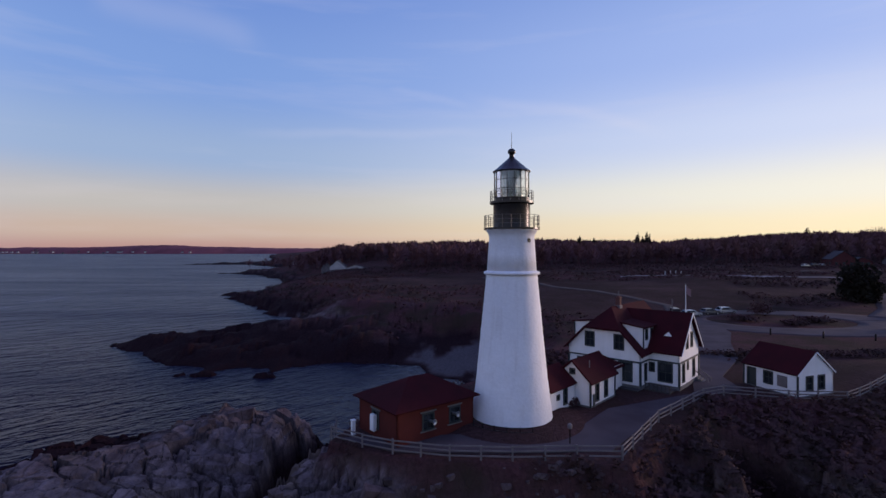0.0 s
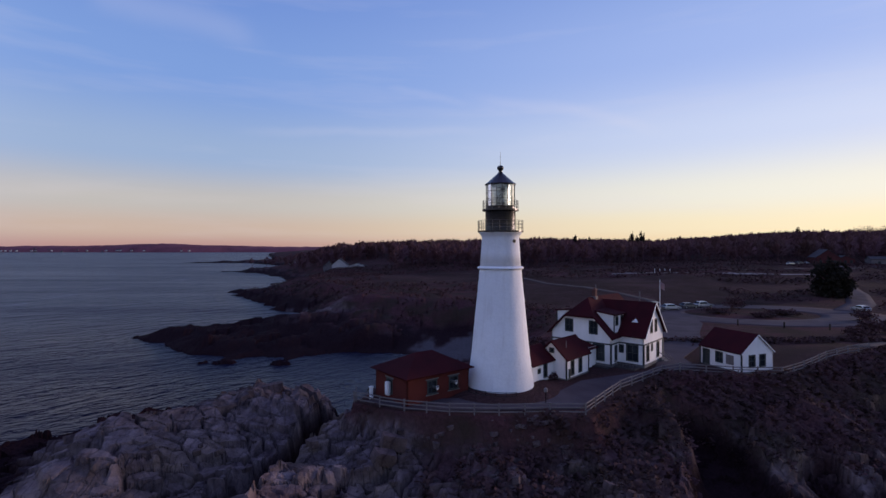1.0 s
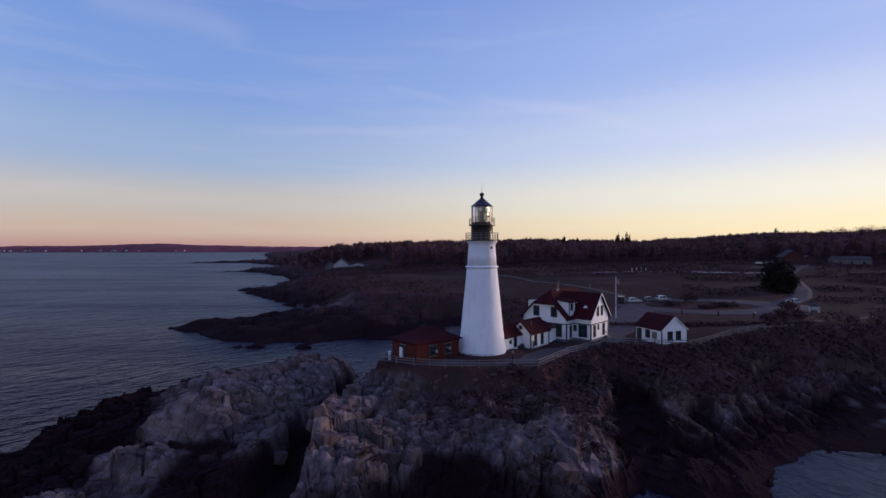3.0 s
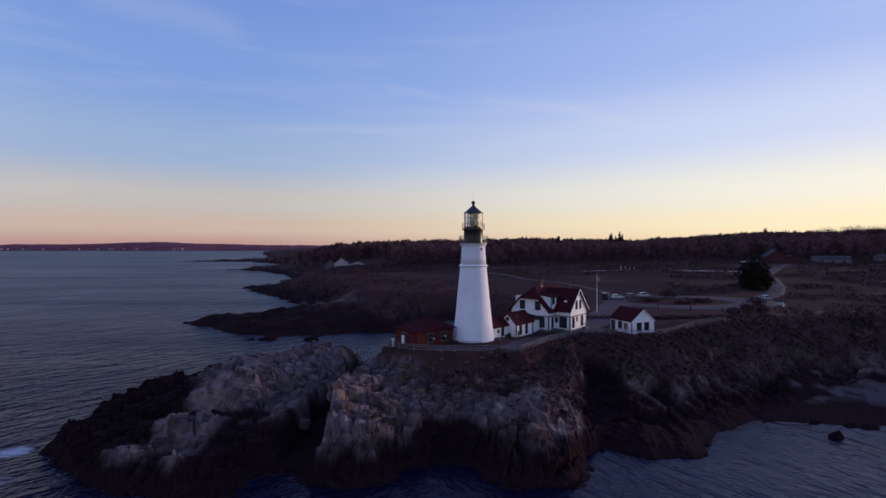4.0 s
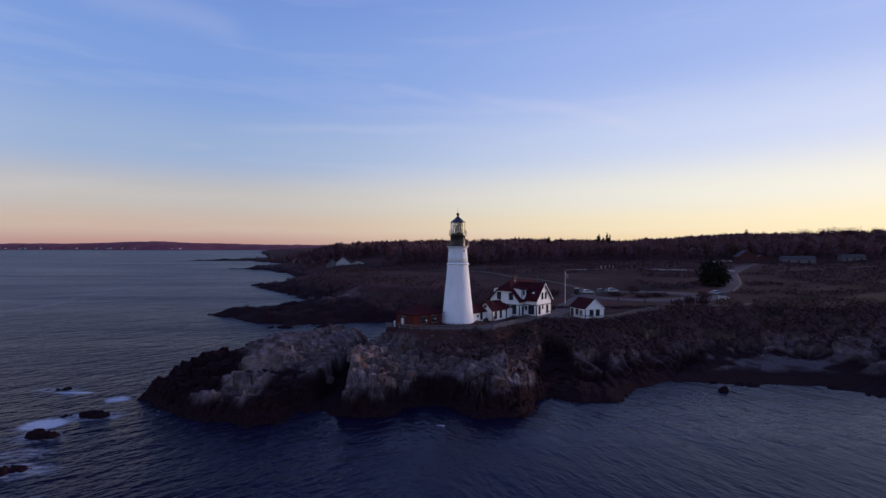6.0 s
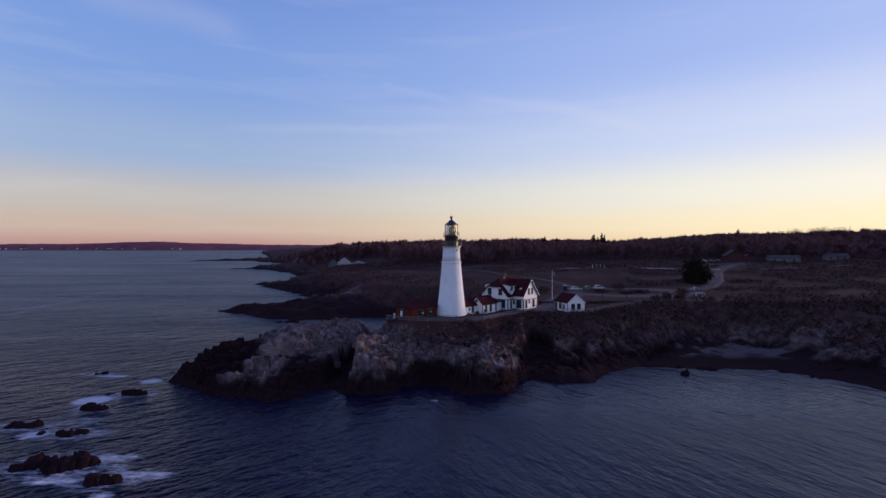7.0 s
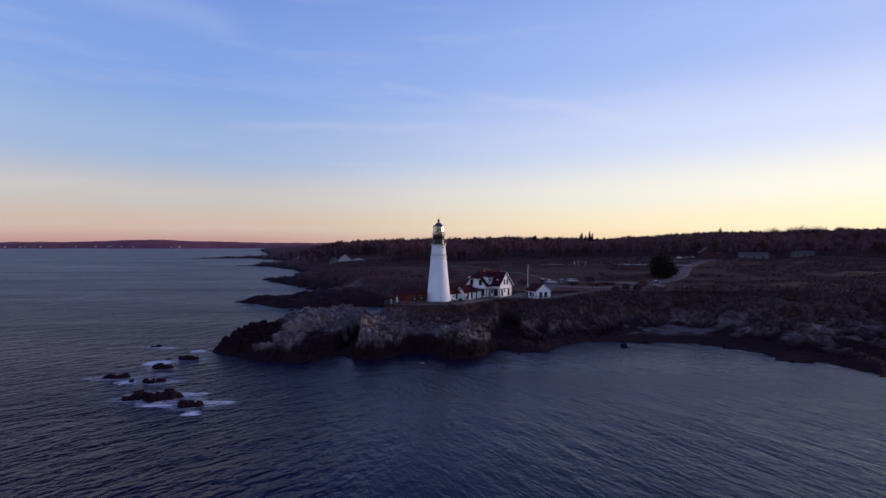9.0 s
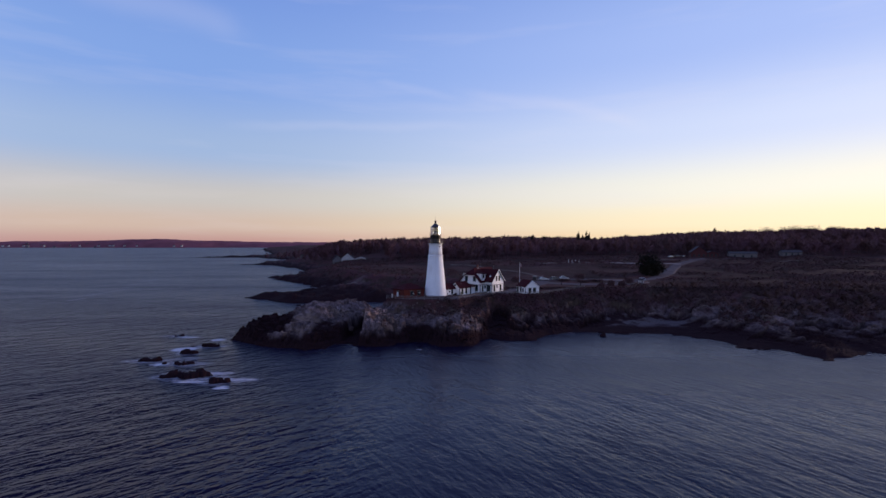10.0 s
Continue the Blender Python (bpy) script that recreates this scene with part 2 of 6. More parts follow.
def water_material():
    m = bpy.data.materials.new("sea_water")
    m.use_nodes = True
    nt = m.node_tree
    N, L = nt.nodes.new, nt.links.new
    b = nt.nodes["Principled BSDF"]
    b.inputs["IOR"].default_value, b.inputs["Specular IOR Level"].default_value = 1.33, 0.24
    b.inputs["Specular Tint"].default_value = (0.50, 0.46, 0.95, 1)
    co = N("ShaderNodeTexCoord")

    def math_of(op, p, q):
        k = N("ShaderNodeMath")
        k.operation = op
        for sock, v in zip(k.inputs, (p, q)):
            if isinstance(v, float):
                sock.default_value = v
            else:
                L(v, sock)
        return k.outputs[0]

    def train(turn, swells):
        """Waves whose crests lie along one bearing, in several lengths."""
        total = None
        for length, height_, stretch in swells:
            mp = N("ShaderNodeMapping")
            mp.vector_type = "TEXTURE"
            mp.inputs["Rotation"].default_value = (0, 0, radians(turn))
            mp.inputs["Scale"].default_value = (length * stretch, length, length)
            L(co.outputs["Object"], mp.inputs[0])
            n = N("ShaderNodeTexNoise")
            n.inputs["Scale"].default_value, n.inputs["Detail"].default_value, n.inputs["Roughness"].default_value = 1.0, 2, 0.5
            n.inputs["Distortion"].default_value = 0.4
            L(mp.outputs[0], n.inputs["Vector"])
            h = math_of("MULTIPLY", n.outputs["Fac"], height_)
            total = math_of("ADD", total, h) if total else h
        return total

    # open water to the west is choppier than the lee of the head
    sx = N("ShaderNodeSeparateXYZ")
    L(co.outputs["Object"], sx.inputs[0])
    # far out the short chop is taken up by the gloss
    out = N("ShaderNodeMapRange")
    out.interpolation_type = "SMOOTHSTEP"
    out.inputs["From Min"].default_value, out.inputs["From Max"].default_value = 40.0, 200.0
    L(sx.outputs["Y"], out.inputs["Value"])
    short = math_of("SUBTRACT", 1.0, math_of("MULTIPLY", out.outputs[0], 0.8))
    west = math_of("ADD", train(40, ((15.0, 1.3, 1.8), (5.0, 1.6, 2.2))), math_of("MULTIPLY", train(40, ((2.1, 2.3, 2.2), (0.8, 1.2, 1.8))), short))
    lee = train(116, ((16.0, 0.5, 2.0), (4.2, 0.24, 3.0), (1.5, 0.19, 2.6), (0.6, 0.09, 2.0)))
    where = N("ShaderNodeMapRange")
    where.interpolation_type = "SMOOTHSTEP"
    where.inputs["From Min"].default_value, where.inputs["From Max"].default_value = -48.0, 6.0
    L(sx.outputs["X"], where.inputs["Value"])
    both = N("ShaderNodeMix")
    L(where.outputs[0], both.inputs[0])
    L(west, both.inputs[2])
    L(lee, both.inputs[3])
    bp = N("ShaderNodeBump")
    bp.inputs["Strength"].default_value, bp.inputs["Distance"].default_value = 1.0, 1.0
    L(both.outputs[0], bp.inputs["Height"])
    L(bp.outputs[0], b.inputs["Normal"])
    # foam lies where the sheet's mask says, broken up by noise
    at = N("ShaderNodeAttribute")
    at.attribute_name = "foam"
    fn = N("ShaderNodeTexNoise")
    fn.inputs["Scale"].default_value, fn.inputs["Detail"].default_value, fn.inputs["Roughness"].default_value = 0.9, 8, 0.7
    mp = N("ShaderNodeMapping")
    mp.inputs["Scale"].default_value = (0.6, 1.6, 1)
    L(co.outputs["Object"], mp.inputs[0])
    L(mp.outputs[0], fn.inputs["Vector"])
    k = N("ShaderNodeMath")
    L(fn.outputs["Fac"], k.inputs[0])
    L(at.outputs["Fac"], k.inputs[1])
    r = N("ShaderNodeMapRange")
    r.inputs["From Min"].default_value, r.inputs["From Max"].default_value = 1.0, 1.28
    L(k.outputs[0], r.inputs["Value"])
    mix = N("ShaderNodeMix")
    mix.data_type = "RGBA"
    mix.inputs[6].default_value, mix.inputs[7].default_value = (0.005, 0.0042, 0.017, 1), (0.50, 0.51, 0.56, 1)
    L(r.outputs[0], mix.inputs[0])
    L(mix.outputs[2], b.inputs["Base Color"])
    ro = N("ShaderNodeMapRange")
    wp = N("ShaderNodeMapping")
    wp.inputs["Scale"].default_value, wp.inputs["Rotation"].default_value = (0.004, 0.03, 1), (0, 0, radians(-12))
    L(co.outputs["Object"], wp.inputs[0])
    wn = N("ShaderNodeTexNoise")
    wn.inputs["Scale"].default_value, wn.inputs["Detail"].default_value = 1.0, 5
    L(wp.outputs[0], wn.inputs["Vector"])
    wr = N("ShaderNodeMapRange")
    wr.inputs["From Min"].default_value, wr.inputs["From Max"].default_value, wr.inputs["To Min"].default_value, wr.inputs["To Max"].default_value = 0.35, 0.65, 0.20, 0.32
    L(wn.outputs["Fac"], wr.inputs["Value"])
    gloss = math_of("ADD", wr.outputs[0], math_of("MULTIPLY", math_of("SUBTRACT", 1.0, where.outputs[0]), 0.09))
    L(math_of("ADD", gloss, math_of("MULTIPLY", out.outputs[0], 0.04)), ro.inputs["To Min"])
    ro.inputs["To Min"].default_value, ro.inputs["To Max"].default_value = 0.42, 0.85
    L(r.outputs[0], ro.inputs["Value"])
    L(ro.outputs[0], b.inputs["Roughness"])
    return m


def glass_material(name, tint=(0.9, 0.93, 0.92), rough=0.02):
    m = bpy.data.materials.new(name)
    m.use_nodes = True
    b = m.node_tree.nodes["Principled BSDF"]
    b.inputs["Base Color"].default_value = (*tint, 1)
    b.inputs["Roughness"].default_value = rough
    b.inputs["Transmission Weight"].default_value = 1.0
    b.inputs["IOR"].default_value = 1.45
    return m


M_GROUND = ground_material()
M_WATER = water_material()
M_TOWER = material("whitewashed_rubble", (0.84, 0.83, 0.82), 0.75, var=0.10, scale=0.4, bump=0.05, stain=0.22, stain_colour=(0.42, 0.37, 0.32))
M_WHITE = material("white_clapboard_paint", (0.80, 0.79, 0.77), 0.6, var=0.08, scale=1.5, bump=0.01, stain=0.12, stain_colour=(0.45, 0.42, 0.38))
M_TRIM = material("dark_green_trim", (0.035, 0.045, 0.045), 0.5, var=0.15, bump=0.004)
M_ROOF = material("red_roof_shingle", (0.047, 0.0075, 0.0105), 0.9, var=0.28, scale=1.0, bump=0.03, second=(0.032, 0.0065, 0.009), spec=0.08)
M_BRICK = material("red_brick", (0.105, 0.024, 0.019), 0.88, var=0.28, scale=1.0, bump=0.02, second=(0.078, 0.019, 0.016), spec=0.12)
M_BLACK = material("black_iron", (0.025, 0.02, 0.017), 0.27, metal=0.3, var=0.2, bump=0.004, spec=0.5)
M_RAIL = material("grey_iron_rail", (0.10, 0.09, 0.08), 0.4, metal=0.5, var=0.2, bump=0.0)
M_STONE = material("granite_footing", (0.15, 0.145, 0.14), 0.85, var=0.2, bump=0.03)
M_FENCE = material("weathered_pale_fence_wood", (0.175, 0.15, 0.145), 0.85, var=0.22, scale=2, bump=0.01)
M_ASPHALT = material("worn_asphalt", (0.080, 0.064, 0.070), 0.9, var=0.15, scale=0.6, bump=0.02, second=(0.056, 0.043, 0.048), spec=0.06)
M_PATH = material("packed_gravel_path", (0.085, 0.068, 0.062), 0.95, var=0.2, scale=0.8, bump=0.03, spec=0.06)
M_PANE = material("dark_window_pane", (0.02, 0.025, 0.03), 0.06, var=0.1, bump=0.0, spec=0.6)
M_GLASS = glass_material("lantern_glass")
M_LENS = glass_material("lens_glass", (0.8, 0.9, 0.85), 0.08)
M_TWIG = material("bare_winter_wood", (0.135, 0.064, 0.073), 0.95, var=0.35, scale=0.05, bump=0.0, spec=0.05, second=(0.105, 0.058, 0.056))
M_PINE = material("dark_conifer_green", (0.023, 0.020, 0.015), 0.95, var=0.3, scale=0.2, bump=0.0, spec=0.06)
M_BUSH = material("russet_scrub_twigs", (0.092, 0.046, 0.048), 0.95, var=0.35, scale=0.25, bump=0.0, second=(0.050, 0.034, 0.031), spec=0.06)
M_BRUSH = material("bare_reddish_brush", (0.115, 0.066, 0.060), 0.95, var=0.35, scale=0.2, bump=0.0, second=(0.07, 0.042, 0.038), spec=0.05)
# far shore: pink haze and sunset glow are mixed into its base colour
M_FAR = material("wooded_shore_dusk_tint", (0.20, 0.072, 0.085), 1.0, var=0.3, scale=0.02, bump=0.0, spec=0.06)
M_CHIMNEY = material("chimney_brick", (0.12, 0.05, 0.042), 0.9, var=0.25, bump=0.02)
M_ROCK = ledge_rock()
M_PALE = material("pale_gravel", (0.25, 0.21, 0.205), 0.95, var=0.15, scale=0.5, bump=0.02)
M_SLATE = material("grey_roof_slate", (0.05, 0.042, 0.046), 0.9, var=0.2, bump=0.02)
M_SHINGLE = material("grey_cedar_shingle", (0.15, 0.13, 0.13), 0.9, var=0.25, bump=0.02)
M_PALEWOOD = material("pale_grey_painted_boards", (0.42, 0.40, 0.39), 0.8, var=0.15, bump=0.01)
M_DECK = material("dark_weathered_deck", (0.055, 0.048, 0.046), 0.9, var=0.2, bump=0.01)
M_BARN = material("dull_red_boards", (0.075, 0.019, 0.02), 0.85, var=0.2, bump=0.01)
M_SILVER = material("silver_car_paint", (0.45, 0.46, 0.48), 0.3, metal=0.6, var=0.04, bump=0.0)
M_GREYCAR = material("grey_car_paint", (0.10, 0.10, 0.11), 0.3, metal=0.5, var=0.05, bump=0.0)
M_DARKCAR = material("dark_car_paint", (0.03, 0.03, 0.035), 0.3, metal=0.3, var=0.05, bump=0.0)
M_STEEL = material("bright_steel", (0.55, 0.55, 0.56), 0.3, metal=0.9, var=0.05, bump=0.0)
M_FLAG = material("faded_cloth", (0.3, 0.22, 0.24), 0.9, var=0.1, bump=0.0)


# ---- helpers for building ----
def part(name, bm, mat, parent=None, label="", smooth=False):
    me = bpy.data.meshes.new(name)
    bmesh.ops.recalc_face_normals(bm, faces=bm.faces)
    if smooth:
        for f in bm.faces:
            f.smooth = True
    bm.to_mesh(me)
    bm.free()
    if mat:
        me.materials.append(mat)
    ob = new(name, me)
    if parent:
        ob.parent = parent
    return tagged(ob, label)


def empty(name, m, label, category, group="", kind=""):
    e = new(name)
    e.empty_display_size = 0.3
    e.matrix_world = m
    return tagged(e, label, category, group, kind)


def box(bm, x0, x1, y0, y1, z0, z1, m=None):
    v = bmesh.ops.create_cube(bm, size=1.0)["verts"]
    for p in v:
        p.co = Vector((x0 + (p.co.x + 0.5) * (x1 - x0), y0 + (p.co.y + 0.5) * (y1 - y0), z0 + (p.co.z + 0.5) * (z1 - z0)))
        if m:
            p.co = m @ p.co
    return v


def bar(bm, a, b, w, h=None, up=(0, 0, 1)):
    """A square bar from a to b."""
    a, b = Vector(a), Vector(b)
    h = h or w
    d = (b - a).normalized()
    s = d.cross(Vector(up))
    s = s.normalized() if s.length > 1e-4 else Vector((1, 0, 0))
    t = s.cross(d).normalized()
    vs = []
    for p in (a, b):
        for i, j in ((-1, -1), (1, -1), (1, 1), (-1, 1)):
            vs.append(bm.verts.new(p + s * (i * w / 2) + t * (j * h / 2)))
    for f in ((0, 1, 2, 3), (7, 6, 5, 4), (0, 4, 5, 1), (1, 5, 6, 2), (2, 6, 7, 3), (3, 7, 4, 0)):
        bm.faces.new([vs[k] for k in f])


def tube(bm, a, b, r, n=8, r2=None):
    a, b = Vector(a), Vector(b)
    r2 = r if r2 is None else r2
    q = (b - a).to_track_quat("Z", "Y")
    rings = []
    for p, rr in ((a, r), (b, r2)):
        rings.append([bm.verts.new(p + q @ Vector((rr * math.cos(2 * math.pi * k / n), rr * math.sin(2 * math.pi * k / n), 0))) for k in range(n)])
    for k in range(n):
        bm.faces.new((rings[0][k], rings[0][(k + 1) % n], rings[1][(k + 1) % n], rings[1][k]))
    bm.faces.new(rings[0][::-1])
    bm.faces.new(rings[1])


def lathe(bm, profile, n=48, cap=True):
    """A turned form; profile of (radius, height) from below upwards."""
    rings = [[bm.verts.new((r * math.cos(2 * math.pi * k / n), r * math.sin(2 * math.pi * k / n), z)) for k in range(n)] for r, z in profile]
    for lo, hi in zip(rings, rings[1:]):
        for k in range(n):
            bm.faces.new((lo[k], lo[(k + 1) % n], hi[(k + 1) % n], hi[k]))
    if cap:
        bm.faces.new(rings[0][::-1])
        bm.faces.new(rings[-1])


def slab(bm, pts, thick):
    """A plate with the given upper face, thick downwards along its normal."""
    pts = [Vector(p) for p in pts]
    n = sum(((pts[i] - pts[0]).cross(pts[i + 1] - pts[0]) for i in range(1, len(pts) - 1)), Vector()).normalized()
    if n.z < 0:
        n = -n
    top = [bm.verts.new(p) for p in pts]
    low = [bm.verts.new(p - n * thick) for p in pts]
    bm.faces.new(top)
    bm.faces.new(low[::-1])
    for i in range(len(pts)):
        j = (i + 1) % len(pts)
        bm.faces.new((top[i], low[i], low[j], top[j]))


def clip(poly, axis, limit, keep_above):
    out = []
    for i, p in enumerate(poly):
        q = poly[(i + 1) % len(poly)]
        a, b = p[axis] - limit, q[axis] - limit
        if not keep_above:
            a, b = -a, -b
        if a >= 0:
            out.append(p)
        if (a > 0 > b) or (a < 0 < b):
            k = a / (a - b)
            out.append((p[0] + k * (q[0] - p[0]), p[1] + k * (q[1] - p[1])))
    return out


def wall_mesh(bm, p, q, poly, openings, thick=0.2):
    """A wall from p to q (inside on the left), its face a convex outline in (along, height), with openings (x0, x1, z0, z1)."""
    p, q = Vector((*p, 0)), Vector((*q, 0))
    u = (q - p).normalized()
    inward = Vector((-u.y, u.x, 0))

    def at(x, z, deep):
        return p + u * x + inward * deep + Vector((0, 0, z))
    xs = sorted({min(a for a, _ in poly), max(a for a, _ in poly), *[v for o in openings for v in o[:2]]})
    zs = sorted({min(b for _, b in poly), max(b for _, b in poly), *[v for o in openings for v in o[2:]]})
    for x0, x1 in zip(xs, xs[1:]):
        for z0, z1 in zip(zs, zs[1:]):
            cx, cz = (x0 + x1) / 2, (z0 + z1) / 2
            if any(o[0] < cx < o[1] and o[2] < cz < o[3] for o in openings):
                continue
            c = poly
            for axis, lim, keep in ((0, x0, True), (0, x1, False), (1, z0, True), (1, z1, False)):
                c = clip(c, axis, lim, keep) if c else c
            if len(c) < 3:
                continue
            for deep in (0, thick):
                try:
                    bm.faces.new([bm.verts.new(at(a, b, deep)) for a, b in c])
                except ValueError:
                    pass
    for o in openings:
        cs = ((o[0], o[2]), (o[1], o[2]), (o[1], o[3]), (o[0], o[3]))
        for (a, b), (c, d) in zip(cs, cs[1:] + cs[:1]):
            bm.faces.new([bm.verts.new(at(*t)) for t in ((a, b, 0), (c, d, 0), (c, d, thick), (a, b, thick))])
    for (a, b), (c, d) in zip(poly, poly[1:] + poly[:1]):
        bm.faces.new([bm.verts.new(at(*t)) for t in ((a, b, 0), (c, d, 0), (c, d, thick), (a, b, thick))])
    bmesh.ops.remove_doubles(bm, verts=bm.verts, dist=0.001)


def window_in(house, p, q, o, bars=(1, 1), kind="window", trim=0.13, trim_mat=None, door=False, pane_mat=None):
    """A framed window or door in the opening o of the wall from p to q."""
    p, q = Vector((*p, 0)), Vector((*q, 0))
    u = (q - p).normalized()
    inward = Vector((-u.y, u.x, 0))
    M = Matrix((( u.x, inward.x, 0, p.x), (u.y, inward.y, 0, p.y), (0, 0, 1, 0), (0, 0, 0, 1)))
    x0, x1, z0, z1 = o
    bm = bmesh.new()
    for a in ((x0 - trim, x0 + 0.02, -0.05, 0.1, z0 - trim * 0.6, z1 + trim), (x1 - 0.02, x1 + trim, -0.05, 0.1, z0 - trim * 0.6, z1 + trim),
              (x0 + 0.02, x1 - 0.02, -0.06, 0.1, z1 - 0.02, z1 + trim), (x0 + 0.02, x1 - 0.02, -0.09, 0.1, z0 - trim * 0.6, z0 + 0.02)):
        box(bm, *a, m=M)
    f = part(kind, bm, trim_mat or M_TRIM, house)
    bm = bmesh.new()
    box(bm, x0 + 0.02, x1 - 0.02, 0.10, 0.13, z0 + 0.02, z1 - 0.02, m=M)
    part("leaf" if door else "pane", bm, pane_mat or (M_TRIM if door else M_PANE), f)
    if not door and bars != (0, 0):
        bm = bmesh.new()
        for i in range(1, bars[0] + 1):
            x = x0 + (x1 - x0) * i / (bars[0] + 1)
            box(bm, x - 0.02, x + 0.02, 0.07, 0.105, z0 + 0.02, z1 - 0.02, m=M)
        for i in range(1, bars[1] + 1):
            z = z0 + (z1 - z0) * i / (bars[1] + 1)
            box(bm, x0 + 0.02, x1 - 0.02, 0.065, 0.1, z - 0.03, z + 0.03, m=M)
        part("glazing_bar", bm, M_TRIM, f)
    return f


# ---- the headland: one sheet of ground ----
def cell_hash(ix, iy, s):
    h = (ix.astype(np.int64) * 374761393 + iy.astype(np.int64) * 668265263 + s * 974711) & 0xFFFFFFFF
    h = ((h ^ (h >> 13)) * 1274126177) & 0xFFFFFFFF
    h = ((h ^ (h >> 16)) * 2246822519) & 0xFFFFFFFF
    return ((h ^ (h >> 15)) & 0xFFFFFF) / float(0xFFFFFF)


def vnoise(x, y, s):
    ix, iy = np.floor(x), np.floor(y)
    fx, fy = x - ix, y - iy
    fx, fy = fx * fx * (3 - 2 * fx), fy * fy * (3 - 2 * fy)
    a, b = cell_hash(ix, iy, s), cell_hash(ix + 1, iy, s)
    c, d = cell_hash(ix, iy + 1, s), cell_hash(ix + 1, iy + 1, s)
    return (a + (b - a) * fx) * (1 - fy) + (c + (d - c) * fx) * fy - 0.5


def fbm(x, y, s, octaves=4):
    return sum(vnoise(x * 2 ** k + 17 * k, y * 2 ** k - 9 * k, s + k) * 0.5 ** k for k in range(octaves))


def worley(x, y, s):
    """Nearest cell's own random numbers and the gap to the next cell."""
    ix, iy = np.floor(x), np.floor(y)
    f1, f2 = np.full(x.shape, 9.0), np.full(x.shape, 9.0)
    val, lean = np.zeros(x.shape), np.zeros(x.shape)
    for dx in (-1, 0, 1):
        for dy in (-1, 0, 1):
            jx, jy = ix + dx, iy + dy
            px, py = jx + cell_hash(jx, jy, s), jy + cell_hash(jx, jy, s + 1)
            d = np.maximum(np.abs(px - x), np.abs(py - y)) + 0.12 * np.minimum(np.abs(px - x), np.abs(py - y))
            near = d < f1
            f2 = np.where(near, f1, np.minimum(f2, d))
            val = np.where(near, cell_hash(jx, jy, s + 2), val)
            lean = np.where(near, (cell_hash(jx, jy, s + 3) - 0.5) * (x - px) + (cell_hash(jx, jy, s + 4) - 0.5) * (y - py), lean)
            f1 = np.where(near, d, f1)
    return val, lean, f2 - f1


def smooth(v, lo, hi):
    t = np.clip((v - lo) / (hi - lo), 0, 1)
    return t * t * (3 - 2 * t)


def line_distance(x, y, pts, closed=False):
    d = np.full(x.shape, 1e9)
    for (ax, ay), (bx, by) in zip(pts, pts[1:] + (pts[:1] if closed else [])):
        ux, uy = bx - ax, by - ay
        k = np.clip(((x - ax) * ux + (y - ay) * uy) / (ux * ux + uy * uy), 0, 1)
        d = np.minimum(d, np.hypot(x - ax - k * ux, y - ay - k * uy))
    return d


def inside(x, y, pts):
    c = np.zeros(x.shape, bool)
    for (ax, ay), (bx, by) in zip(pts, pts[1:] + pts[:1]):
        if ay != by:
            c ^= ((ay > y) != (by > y)) & (x < (bx - ax) * (y - ay) / (by - ay) + ax)
    return c


def signed(x, y, pts):
    return line_distance(x, y, pts, True) * np.where(inside(x, y, pts), 1, -1)


# the sea's edge, and the edge of the level top
COAST = [(-51, 21.5), (-42, 15), (-34, 11.5), (-27, 9.5), (-23, 10.5), (-20.5, 14.5), (-17.5, 15), (-15.5, 11.5), (-11, 10.5), (-6, 11.5), (-4, 16), (0, 17.5), (4, 16.5), (5, 12), (8, 10), (13, 10.5), (16.5, 14.5), (18.5, 18), (21, 22), (26, 18.5), (31, 19), (39, 27), (48, 31),
         (58, 29.5), (76, 28), (83, 16), (84, 9.5), (92, 5), (95, -7), (101, -5), (112, 4), (140, -30), (400, -120), (5000, -600), (5000, 4700), (-1500, 4700), (-800, 2300), (-420, 1250),
         (-330, 940), (-479, 870), (-325, 850), (-215, 690), (-185, 570), (-240, 532), (-160, 470), (-119, 373)]
COAST2 = [(-90, 330), (-118, 269), (-88, 222), (-62, 190), (-52, 168), (-66, 143), (-83, 128), (-69, 111), (-59, 107.5), (-48, 107), (-54, 95.5), (-48, 98.5), (-44, 103), (-38.5, 101.5), (-38, 96.5), (-32, 97), (-31, 102), (-24, 103.5), (-15, 106.5), (-8, 103.5), (1, 98.5), (6, 95), (6, 84), (1, 68), (-7, 57), (-11, 51),
          (-15, 62), (-22, 64), (-31, 65), (-41, 60), (-48, 51), (-51, 37)]
COAST = COAST + COAST2
TOP = [(-9.5, 40.0), (-4, 36.8), (5, 35.6), (13.4, 35.4), (20.5, 43.2), (27.5, 50.4), (41, 49.3), (51, 54.5), (70, 61), (90, 63), (115, 59), (150, 45), (400, 0), (5000, -300),
       (5000, 4600), (-1200, 4600), (-500, 1700), (-150, 700), (-120, 560), (-70, 370), (-68, 300), (-60, 225), (-30, 170), (-24, 150), (2, 139), (20, 128), (24, 104), (21, 86), (12, 68), (1, 56), (-7, 47)]
GULLY = [(-17.5, 4), (-16.8, 18), (-16.5, 30), (-14.8, 47), (-13.5, 58)]
